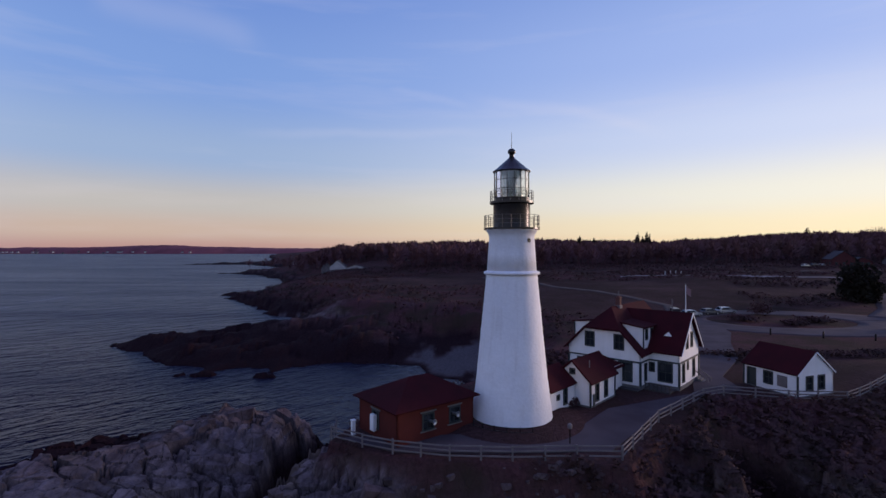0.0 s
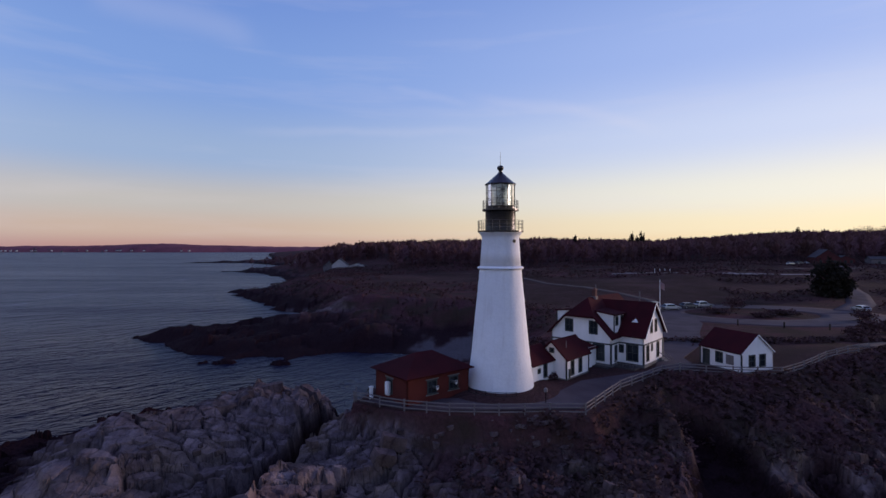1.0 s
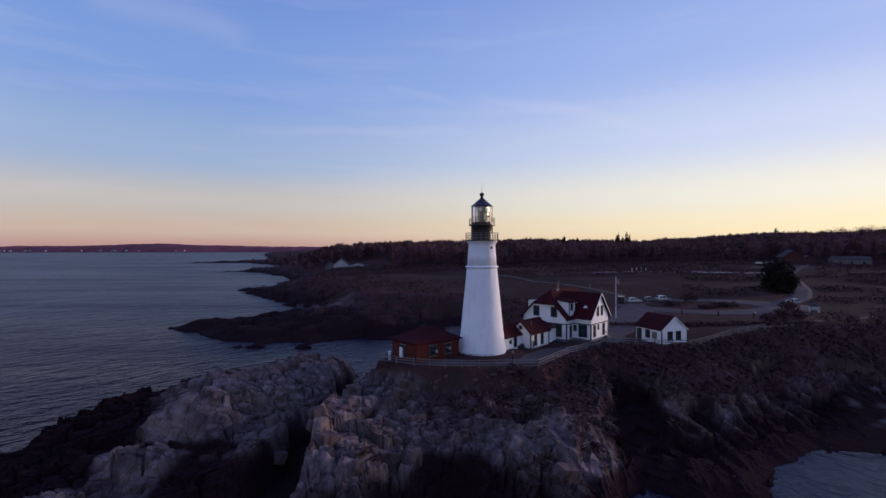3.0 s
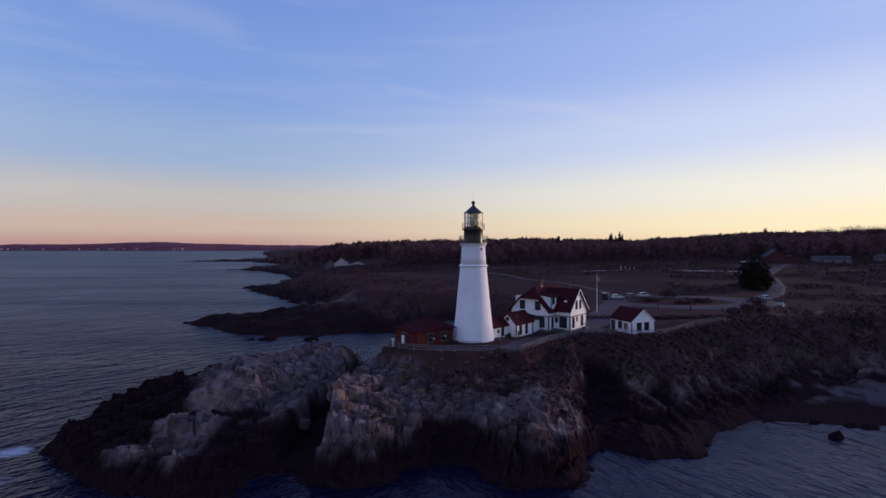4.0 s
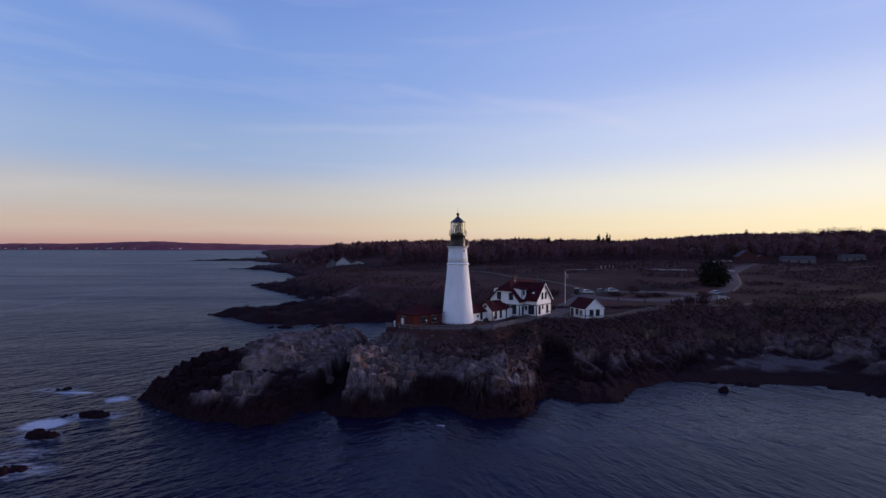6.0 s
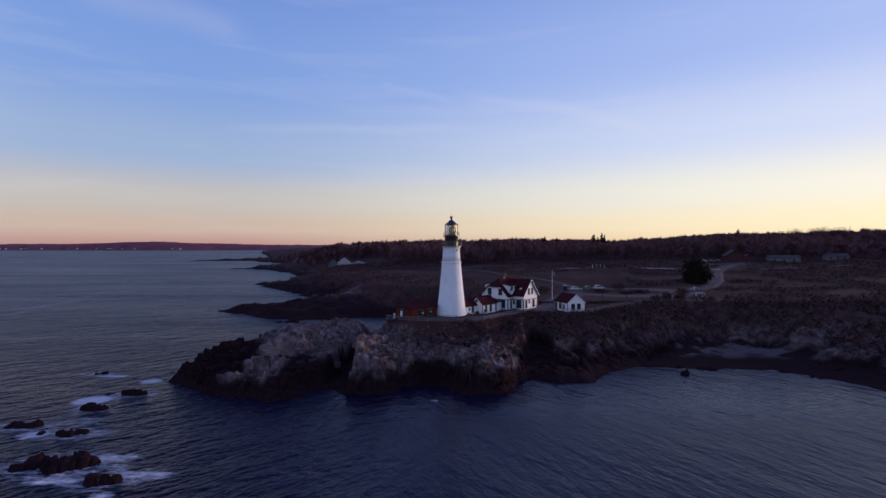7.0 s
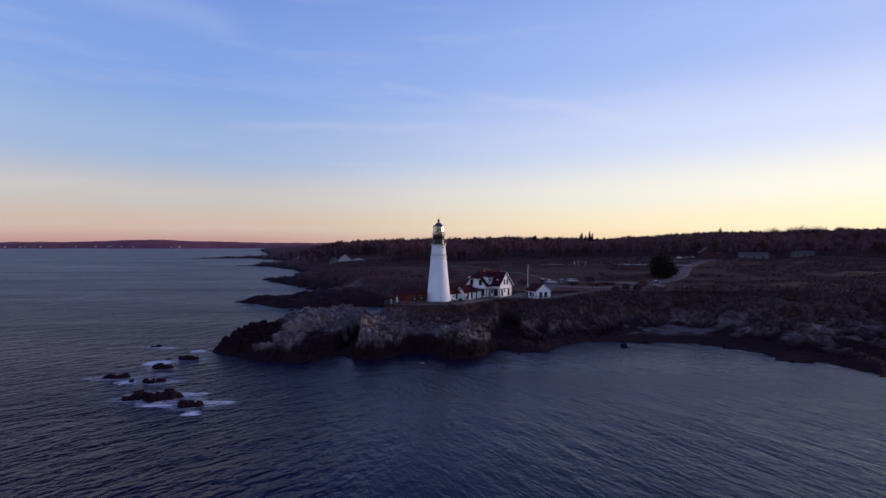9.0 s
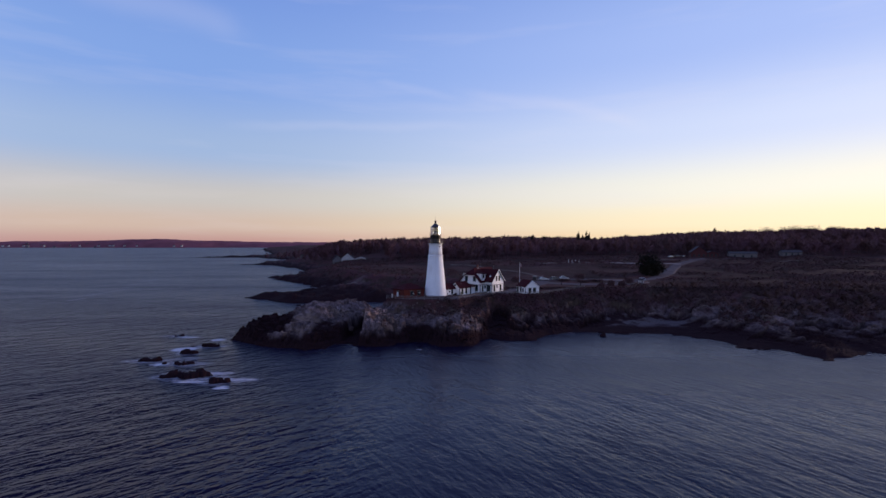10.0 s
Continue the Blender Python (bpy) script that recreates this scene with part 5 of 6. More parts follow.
    vs = [bm.verts.new(v) for v in ((xc - 0.45, yc, zc), (xc + 0.45, yc, zc), (xc, yc, zc + 0.42), (xc, yc + 0.5, zc + 0.45))]
    for f in ((0, 1, 2), (0, 2, 3), (1, 3, 2)):
        bm.faces.new([vs[i] for i in f])
    part("eyebrow_vent", bm, M_WHITE, Hs, "small white triangular roof vent")
    x, y, zb, zt = mid + 0.1, 1.6, rg - 0.5, rg + 1.15
    bm = bmesh.new()
    box(bm, x - 0.26, x + 0.26, y - 0.26, y + 0.26, zb, zt)
    box(bm, x - 0.32, x + 0.32, y - 0.32, y + 0.32, zt - 0.16, zt - 0.02)
    box(bm, x - 0.12, x + 0.12, y - 0.12, y + 0.12, zt, zt + 0.15)
    part("chimney", bm, M_CHIMNEY, Hs, "red brick chimney")
    bm = bmesh.new()
    box(bm, x - 0.36, x + 0.36, y - 0.36, y + 0.36, rg - 0.25, rg + 0.16)
    part("chimney_flashing", bm, M_FENCE, Hs, "pale metal chimney flashing")
    for x, y, zb, zt in ((mid - 1.6, 5.6, rg - 2.0, rg + 1.5), (-1.9, 3.6, 7.6, 9.7)):
        bm = bmesh.new()
        tube(bm, (x, y, zb), (x, y, zt), 0.07, 8)
        part("vent_pipe", bm, M_FENCE, Hs, "thin pale roof pipe")
    # low stone terrace and steps before the inner corner
    bm = bmesh.new()
    box(bm, a1 + 0.25, -0.3, -2.2, -0.25, -0.3, 0.16)
    part("terrace", bm, M_DECK, Hs, "low dark timber deck")
    bm = bmesh.new()
    box(bm, a1 - 2.6, a1 + 0.1, b0 - 1.2, b0 - 0.25, -0.3, 0.14)
    part("terrace", bm, M_DECK, Hs, "low dark timber deck")
    for k in range(7):
        bm = bmesh.new()
        bar(bm, (a1 + 0.4 + 0.43 * k, -2.15, 0.1), (a1 + 0.4 + 0.43 * k, -2.15, 0.75), 0.07, up=(0, 1, 0))
        part("baluster", bm, M_DECK, Hs)
    bm = bmesh.new()
    bar(bm, (a1 + 0.3, -2.15, 0.78), (-0.25, -2.15, 0.78), 0.08, 0.1)
    part("hand_rail", bm, M_DECK, Hs)
    for s in (5.35, 6.65):
        bm = bmesh.new()
        bar(bm, (0.1, s, 1.3), (1.5, s, 0.45), 0.06, 0.1)
        bar(bm, (1.5, s, -0.3), (1.5, s, 0.5), 0.07, up=(0, 1, 0))
        part("stair_rail", bm, M_FENCE, Hs)
    bm = bmesh.new()
    for i in range(3):
        box(bm, 0.1 + 0.3 * i, 0.4 + 0.3 * i, 5.4, 6.6, -0.3, 0.5 - 0.17 * i)
    part("step", bm, M_STONE, Hs)
    return Hs


keepers_house()


def annexe():
    A = empty("annexe", pose(26.0, 54.3, 9.3, 0, 0, -43), "white single-storey annexe with a red gable roof", "annexe")
    a0, a1, b0, b1 = -8.3, -4.45, -12.2, -6.6
    w = a1 - a0
    walls(A, [
        ((a0, b0), (a1, b0), gable_poly(w, 0, 2.6, 4.4), [(1.7, 2.1, 3.1, 3.5, (0, 0))]),
        ((a1, b0), (a1, b1), rect(b1 - b0, 0, 2.6), [(1.1, 1.75, 0.45, 2.1), (3.1, 3.75, 0.45, 2.1)]),
        ((a1, b1), (a0, b1), gable_poly(w, 0, 2.6, 4.4), []),
        ((a0, b1), (a0, b0), rect(b1 - b0, 0, 2.6), []),
        ((a1 - 0.9, b1), (a1 - 0.9, -2.5), rect(4.1, 0, 2.6), [(0.7, 1.6, 0.1, 2.1, (0, 0), 1)]),
    ], M_WHITE)
    corner_post(A, a1, b0, 0, 2.55, 0.16)
    corner_post(A, a1, b1, 0, 2.55, 0.16)
    mid, s = (a0 + a1) / 2, 1.8 / (w / 2)
    for sgn, ax in ((-1, a0), (1, a1)):
        roof_piece(A, [(ax + sgn * 0.35, b0 - 0.3, 2.6 - 0.35 * s + 0.12), (ax + sgn * 0.35, b1 + 0.3, 2.6 - 0.35 * s + 0.12), (mid, b1 + 0.3, 4.52), (mid, b0 - 0.3, 4.52)])
    roof_piece(A, [(a1 - 0.6, b1 + 0.2, 2.5), (a1 - 0.6, -2.5, 2.5), (a1 - 3.4, -2.5, 3.3), (a1 - 3.4, b1 + 0.2, 3.3)])
    bm = bmesh.new()
    tube(bm, (a1 - 0.9, b0 + 1.6, 3.3), (a1 - 0.9, b0 + 1.6, 4.3), 0.05, 8)
    part("vent_pipe", bm, M_FENCE, A, "thin pale roof vent pipe")
    bm = bmesh.new()
    box(bm, a1 + 0.02, a1 + 0.1, b0 + 0.45, b0 + 0.8, 0.05, 1.25)
    part("meter_box", bm, M_TRIM, A)
    bm = bmesh.new()
    box(bm, a0 - 0.05, a1 + 0.06, b0 - 0.05, b1, -0.3, 0.16)
    part("footing", bm, M_STONE, A)


annexe()


def passage():
    P = empty("passage", pose(26.0, 54.3, 9.3, 0, 0, -43), "low white passage with a red roof joining the tower", "passage")
    a0, a1, b0, b1 = -9.7, -6.1, -17.2, -12.25
    w = a1 - a0
    walls(P, [
        ((a1, b0), (a1, b1), rect(b1 - b0, 0, 2.4), [(1.45, 1.8, 1.25, 1.6, (0, 0)), (2.7, 3.3, 0.55, 2.05)]),
        ((a0, b1), (a0, b0), rect(b1 - b0, 0, 2.4), []),
        ((a0, b0), (a1, b0), gable_poly(w, 0, 2.4, 3.9), []),
    ], M_WHITE)
    mid, s = (a0 + a1) / 2, 1.5 / (w / 2)
    for sgn, ax in ((-1, a0), (1, a1)):
        roof_piece(P, [(ax + sgn * 0.3, b0, 2.4 - 0.3 * s + 0.1), (ax + sgn * 0.3, b1 - 0.02, 2.4 - 0.3 * s + 0.1), (mid, b1 - 0.02, 4.0), (mid, b0, 4.0)])
    bm = bmesh.new()
    box(bm, a0 - 0.05, a1 + 0.05, b0, b1, -0.3, 0.14)
    part("footing", bm, M_STONE, P)


passage()


def oil_house():
    O = empty("oil_house", pose(37.1, 51.6, 9.3, 0, 0, 19), "small white outbuilding with a red gable roof", "outbuilding")
    w, l = 5.4, 6.2
    walls(O, [
        ((0, 0), (w, 0), gable_poly(w, 0, 2.45, 4.6), [(1.3, 2.2, 0.65, 2.05), (3.1, 4.0, 0.65, 2.05)]),
        ((w, 0), (w, l), rect(l, 0, 2.45), []),
        ((w, l), (0, l), gable_poly(w, 0, 2.45, 4.6), []),
        ((0, l), (0, 0), rect(l, 0, 2.45), [(0.5, 1.4, 0.05, 2.0, (0, 0), 1), (2.5, 3.4, 0.75, 2.0)]),
    ], M_WHITE)
    corner_post(O, 0, 0, 0, 2.4, 0.15)
    corner_post(O, 0, l, 0, 2.4, 0.15)
    s = 2.15 / (w / 2)
    for sgn, ax in ((-1, 0), (1, w)):
        roof_piece(O, [(ax + sgn * 0.22, -0.15, 2.45 - 0.22 * s + 0.12), (ax + sgn * 0.22, l + 0.2, 2.45 - 0.22 * s + 0.12), (w / 2, l + 0.2, 4.72), (w / 2, -0.15, 4.72)])
        bm = bmesh.new()
        bar(bm, (ax + sgn * 0.2, -0.17, 2.45 - 0.2 * s), (w / 2, -0.17, 4.6), 0.04, 0.13)
        part("barge_board", bm, M_WHITE, O)
    bm = bmesh.new()
    box(bm, -0.06, w + 0.06, -0.06, l + 0.06, -0.6, 0.1)
    part("footing", bm, M_STONE, O)
    bm = bmesh.new()
    box(bm, -0.06, 0.0, 1.1, 2.2, 0.75, 1.95)
    part("notice_board", bm, M_FENCE, O, "pale grey shuttered panel")


oil_house()


def fog_signal_house():
    B = empty("fog_signal_house", pose(-3.64, 38.5, 9.1, 0, 0, 38), "red brick fog signal house with a red hipped roof", "building")
    l, d, h = 7.9, 6.0, 3.1
    walls(B, [
        ((0, 0), (l, 0), rect(l, -0.6, h), [(2.5, 3.5, 1.1, 2.35), (5.3, 6.3, 1.1, 2.35)]),
        ((l, 0), (l, d), rect(d, -0.6, h), []),
        ((l, d), (0, d), rect(l, -0.6, h), []),
        ((0, d), (0, 0), rect(d, -0.6, h), [(2.3, 3.2, 1.0, 2.35)]),
    ], M_BRICK)
    for x0, x1 in ((2.2, 3.8), (5.0, 6.6)):
        for z, t in ((2.5, 0.1), (0.94, 0.1)):
            bm = bmesh.new()
            box(bm, x0, x1, -0.07, 0.05, z, z + t)
            part("lintel", bm, M_STONE, B, "pale stone lintel")
    bm = bmesh.new()
    box(bm, -0.07, 0.05, 2.5, 4.0, 2.48, 2.62)
    part("lintel", bm, M_STONE, B, "pale stone lintel")
    o, e, rz = 0.45, h - 0.02, 4.75
    p = [(-o, -o, e), (l + o, -o, e), (l + o, d + o, e), (-o, d + o, e)]
    r0, r1 = (d / 2 + 0.1, d / 2, rz), (l - d / 2 + 0.3, d / 2, rz)
    for pts in ([p[0], p[1], r1, r0], [p[1], p[2], r1], [p[2], p[3], r0, r1], [p[3], p[0], r0]):
        roof_piece(B, pts, thick=0.12)
    bm = bmesh.new()
    box(bm, -0.08, l + 0.08, -0.08, d + 0.08, -0.9, 0.08)
    part("footing", bm, M_STONE, B)
    # fog horns: pale trumpets that look out of the seaward windows
    for x, z in ((3.3, 1.7), (5.75, 1.85)):
        bm = bmesh.new()
        lathe(bm, [(0.10, -0.3), (0.12, 0.1), (0.17, 0.25), (0.25, 0.34), (0.23, 0.36), (0.14, 0.25)], 20, cap=False)
        bmesh.ops.transform(bm, matrix=pose(x, -0.1, z, 90, 0, 12), verts=bm.verts)
        part("fog_horn", bm, M_STEEL, B, "pale metal fog horn", smooth=True)


fog_signal_house()


# ---- fence, paving, flagpole ----
def fence(points, label, height_=1.1, step=2.5, rails=(0.3, 0.68, 1.02), z=None):
    Fn = empty("fence", pose(*points[0], 9.3), label, "fence")
    base = Vector((*points[0], 9.3))
    pts = []
    for (ax, ay), (bx, by) in zip(points, points[1:]):
        n = max(1, round(math.hypot(bx - ax, by - ay) / step))
        pts += [(ax + (bx - ax) * k / n, ay + (by - ay) * k / n) for k in range(n)]
    pts.append(points[-1])
    tops = [Vector((x, y, max(ground_z(x, y), 8.6))) - base for x, y in pts]
    for v in tops:
        bm = bmesh.new()
        lean = random.uniform(-0.03, 0.03)
        bar(bm, v - Vector((0, 0, 0.6)), v + Vector((lean, 0, height_ + random.uniform(-0.02, 0.05))), 0.13, up=(0, 1, 0))
        part("post", bm, M_FENCE, Fn)
    for a, b in zip(tops, tops[1:]):
        for r in rails:
            bm = bmesh.new()
            bar(bm, a + Vector((0, 0, r + random.uniform(-0.03, 0.03))), b + Vector((0, 0, r + random.uniform(-0.03, 0.03))), 0.045, 0.11)
            part("rail", bm, M_FENCE, Fn)


fence([(-3.9, 37.6), (0.4, 36.6), (5, 36.3), (9.8, 36.5), (13.1, 36.4), (19.3, 44.4), (27.1, 51.4), (29.9, 52.6), (35.5, 50.7), (41.2, 50.2), (46, 53.0), (51.5, 56.4), (60, 59.5)], "weathered pale post-and-rail fence along the cliff top")


def paving(name, pts, z, mat, label, category, thick=0.12):
    bm = bmesh.new()
    slab(bm, [(x, y, z) for x, y in pts], thick)
    return tagged(part(name, bm, mat), label, category, kind="structure")


paving("pavement", [(-8.6, 40.6), (-3.9, 37.9), (3, 37.6), (9.5, 37.8), (13, 38), (19, 45), (26, 51.8), (33, 54.2), (34, 60), (42, 70), (48, 82), (54, 92), (56.5, 100), (50, 104), (45, 94), (38, 80), (33, 66), (27, 53), (16, 48), (11, 42)], 9.43, M_ASPHALT, "worn grey paving round the tower and house", "paving")


# ---- roads and paths that lie on the land ----
def draped(name, left, right, mat, label, category, lift=0.05, cols=4):
    """A strip between two edges, laid on the ground, with a little thickness."""
    L_, R_ = np.array(left, float), np.array(right, float)
    k = np.linspace(0, 1, cols + 1)[None, :, None]
    P = L_[:, None] * (1 - k) + R_[:, None] * k
    Z = height(P[..., 0].ravel(), P[..., 1].ravel())[0].reshape(P.shape[:2]) + lift
    ob = sheet(name, P[..., 0], P[..., 1], Z, mat)
    so = ob.modifiers.new("thickness", "SOLIDIFY")
    so.thickness, so.offset = 0.25, -1
    return tagged(ob, label, category, kind="structure")


def lane(name, pts, width, mat, label, category, step=3.0, lift=0.05):
    P = [Vector(p) for p in pts]
    out = []
    for a, b in zip(P, P[1:]):
        n = max(1, int((b - a).length / step))
        out += [a.lerp(b, i / n) for i in range(n)]
    out.append(P[-1])
    lf, rt = [], []
    for i, p in enumerate(out):
        d = (out[min(i + 1, len(out) - 1)] - out[max(i - 1, 0)]).normalized()
        s = Vector((-d.y, d.x)) * width / 2
        lf.append(p + s), rt.append(p - s)
    return draped(name, lf, rt, mat, label, category, lift)


ring = [2 * math.pi * k / 72 for k in range(73)]
draped("road_loop", [(74 + 15 * math.cos(a), 108 + 10.5 * math.sin(a)) for a in ring], [(77 + 27 * math.cos(a), 107 + 19.5 * math.sin(a)) for a in ring], M_ASPHALT, "grey asphalt turning loop and car park", "road", 0.03, 6)
lane("road", [(101, 112), (118, 128), (135, 150), (165, 200), (200, 240), (236, 252)], 6.5, M_ASPHALT, "grey asphalt park road", "road", lift=0.05)
lane("park_road", [(54, 112), (62, 135), (52, 165), (40, 200), (20, 235)], 2.6, M_PATH, "pale gravel park track", "path", lift=0.07)
lane("field_path", [(80, 219), (98, 218), (130, 216), (150, 214), (172, 208)], 3.0, M_PALE, "pale gravel path across the field", "path", lift=0.08)
lane("cliff_path", [(62, 63), (80, 76), (104, 84), (140, 78), (200, 66)], 2.2, M_PATH, "trodden path along the cliff top", "path", lift=0.07)
lane("shore_road", [(120, 232), (175, 236), (260, 226), (340, 214)], 3.0, M_PATH, "pale track along the edge of the woods", "path", lift=0.08)


# ---- trees and shrubs that stand apart ----
def leaf_mesh(name, n, size, shape, seed, mat, parent, leaf=0.35, taper=0.0):
    """A crown of many small leaf clumps inside an uneven form."""
    rng = np.random.RandomState(seed)
    w, d, h = size
    p = rng.normal(size=(n * 2, 3))
    p /= np.linalg.norm(p, axis=1)[:, None]
    p *= (rng.rand(n * 2) ** 0.45)[:, None]
    lump = 0.86 + 0.75 * np.array([noise.noise(Vector(v) * 2.0 + Vector((seed, 0, 0))) + 0.5 * noise.noise(Vector(v) * 5.5 + Vector((0, seed, 0))) for v in p])
    p *= lump[:, None]
    p = p[:n]
    k = 1 - taper * (p[:, 2] + 1) / 2
    c = np.stack([p[:, 0] * w / 2 * k, p[:, 1] * d / 2 * k, (p[:, 2] + 1) / 2 * h * shape[1] + h * shape[0]], -1)
    a = rng.normal(size=(n, 3))
    a /= np.linalg.norm(a, axis=1)[:, None]
    b = np.cross(a, rng.normal(size=(n, 3)))
    b /= np.linalg.norm(b, axis=1)[:, None]
    s = leaf * (0.5 + rng.rand(n))[:, None]
    V = np.stack([c - a * s, c + b * s * 0.5, c + a * s, c - b * s * 0.5], 1).reshape(-1, 3)
    me = bpy.data.meshes.new(name)
    me.from_pydata(V.tolist(), [], np.arange(4 * n).reshape(-1, 4).tolist())
    me.materials.append(mat)
    ob = new(name, me)
    ob.parent = parent
    return ob


def tree(name, x, y, size, label, category, seed, mat, n=1500, shape=(0.1, 0.9), leaf=0.35, taper=0.0, trunk_r=0.25, limbs=5, group=""):
    z = ground_z(x, y)
    T = empty(name, pose(x, y, z, 0, 0, seed * 37 % 360), label, category, group)
    rng = random.Random(seed)
    bm = bmesh.new()
    tube(bm, (0, 0, -0.4), (0, 0, size[2] * 0.55), trunk_r, 8, trunk_r * 0.5)
    for _ in range(limbs):
        a, r = rng.uniform(0, 6.28), size[0] * rng.uniform(0.25, 0.42)
        z0 = size[2] * rng.uniform(0.2, 0.5)
        tube(bm, (0, 0, z0), (r * math.cos(a), r * math.sin(a), z0 + size[2] * rng.uniform(0.15, 0.4)), trunk_r * 0.4, 5, trunk_r * 0.1)
    part("trunk", bm, M_TWIG, T)
    leaf_mesh("crown", n, size, shape, seed, mat, T, leaf, taper)
    return T


tree("evergreen_tree", 121, 142, (15, 12, 11), "broad dark evergreen tree beside the park road", "tree", 3, M_PINE, 5200, (-0.08, 1.08), 0.55, 0.2, 0.4)
tree("evergreen_tree", 128, 148, (8, 8, 7), "smaller dark evergreen tree beside the park road", "tree", 4, M_PINE, 1800, (0.0, 1.0), 0.5, 0.2, 0.3)
for i, (x, y, hh) in enumerate(((171, 428, 21), (177, 432, 17.5), (184, 440, 22), (189, 446, 20), (118, 420, 17), (132, 424, 15.5), (-68, 412, 15), (-62, 416, 14), (350, 470, 18))):
    tree("pine_tree", x, y, (6.5, 6.5, hh), "tall ragged pine tree rising over the woods", "tree", 20 + i, M_PINE, 900, (0.25, 0.75), 0.6, 0.55, 0.3, group="pines on the skyline")
for i, (x, y, w, hh) in enumerate(((76, 117.5, 8, 3.4), (77, 79, 4.5, 3.0), (72, 76, 3.5, 2.2), (82, 81, 3.5, 2.4), (91, 96, 5, 2.6), (44, 108, 6, 2.5), (14.0, 95, 5, 3), (66, 108, 7, 1.4), (80, 106, 8, 1.3), (73, 102, 7, 1.1), (13.2, 49.3, 1.4, 0.9), (12.5, 48.7, 1.1, 0.7))):
    tree("shrub", x, y, (w, w * 0.8, hh), "low leafless russet shrub", "shrub", 50 + i, M_BUSH, 700 if w > 2 else 160, (0.0, 1.0), 0.28 if w > 2 else 0.12, 0.0, 0.06, 4, group="shrubs")
for i, (x, y, w, hh) in enumerate(((446, 466, 26, 21), (424, 452, 17, 17), (392, 440, 20, 18), (470, 470, 22, 20), (498, 470, 20, 19), (345, 400, 16, 15), (300, 330, 14, 13))):
    tree("bare_tree", x, y, (w, w * 0.9, hh), "wide bare deciduous tree rising over the woods", "tree", 80 + i, M_TWIG, 2600, (0.2, 0.8), 0.42, 0.0, 0.45, 9, group="bare trees")


# ---- houses farther off ----
def cottage(name, x, y, turn, w, l, eave, ridge, mat, roof_mat, label, wing=None, storeys=1, chimney_at=None):
    z = min(ground_z(x + dx, y + dy) for dx in (-5, 0, 5) for dy in (-5, 0, 5))
    C = empty(name, pose(x, y, z, 0, 0, turn), label, "house")

    def block(x0, y0, bw, bl, ev, rg):
        hw, hl = bw / 2, bl / 2
        rows = [0.9 + 2.7 * s for s in range(storeys)] if ev > 3.4 else [0.9]
        ops = lambda length: [(length * f - 0.5, length * f + 0.5, r, r + 1.4) for f in ((0.2, 0.5, 0.8) if length > 6 else (0.3, 0.7)) for r in rows if r + 1.6 < ev]
        c = [(x0 - hw, y0 - hl), (x0 + hw, y0 - hl), (x0 + hw, y0 + hl), (x0 - hw, y0 + hl)]
        walls(C, [(c[0], c[1], gable_poly(bw, -1, ev, rg), ops(bw)), (c[1], c[2], rect(bl, -1, ev), ops(bl)), (c[2], c[3], gable_poly(bw, -1, ev, rg), []), (c[3], c[0], rect(bl, -1, ev), ops(bl))], mat)
        s = (rg - ev) / hw
        for sg in (-1, 1):
            bm = bmesh.new()
            slab(bm, [(x0 + sg * (hw + 0.4), y0 - hl - 0.3, ev - 0.4 * s + 0.12), (x0 + sg * (hw + 0.4), y0 + hl + 0.3, ev - 0.4 * s + 0.12), (x0, y0 + hl + 0.3, rg + 0.12), (x0, y0 - hl - 0.3, rg + 0.12)], 0.18)
            part("roof", bm, roof_mat, C)
    block(0, 0, w, l, eave, ridge)
    if wing:
        block(*wing)
    if chimney_at:
        bm = bmesh.new()
        box(bm, chimney_at[0] - 0.4, chimney_at[0] + 0.4, chimney_at[1] - 0.4, chimney_at[1] + 0.4, eave, ridge + 1.3)
        part("chimney", bm, M_CHIMNEY, C)


cottage("white_cottage", -67, 324, 4, 10, 9, 4.6, 8.6, M_PALEWOOD, M_SLATE, "white gabled seaside house with a long low wing", (11.5, 0.5, 13, 6, 3.6, 5.6), 2, (2, 2))
cottage("grey_cottage", -168, 566, 10, 12, 10, 5.4, 9.5, M_PALEWOOD, M_SLATE, "grey shingled shore house with a steep roof", (13, 2, 10, 8, 3.6, 6.4), 2, (-3, 0))
cottage("grey_cottage", -140, 575, -8, 9, 9, 4.5, 8, M_PALEWOOD, M_SLATE, "smaller grey shore house among bare trees", None, 1, (1, 1))
cottage("shingled_house", -84, 368, 15, 9, 9, 5, 9, M_SHINGLE, M_SLATE, "grey shingled house behind the white cottage", None, 2, (1, 0))
cottage("shingled_house", -25, 372, -10, 10, 8, 4.5, 7.6, M_SHINGLE, M_SLATE, "dim shingled house at the edge of the woods", None, 1, (0, 1))
cottage("red_barn", 217, 268, -20, 11, 13, 4.2, 8.4, M_BARN, M_SLATE, "dull red barn at the edge of the woods", (10, 3, 9, 8, 3, 5), 1)
cottage("low_building", 249, 262, 68, 8, 19, 3.6, 5.0, M_SHINGLE, M_SLATE, "long low park building with a pale roof", None, 1)
cottage("low_building", 292, 268, 75, 7, 14, 3.2, 4.8, M_SHINGLE, M_SLATE, "low park building beyond the barn", None, 1)
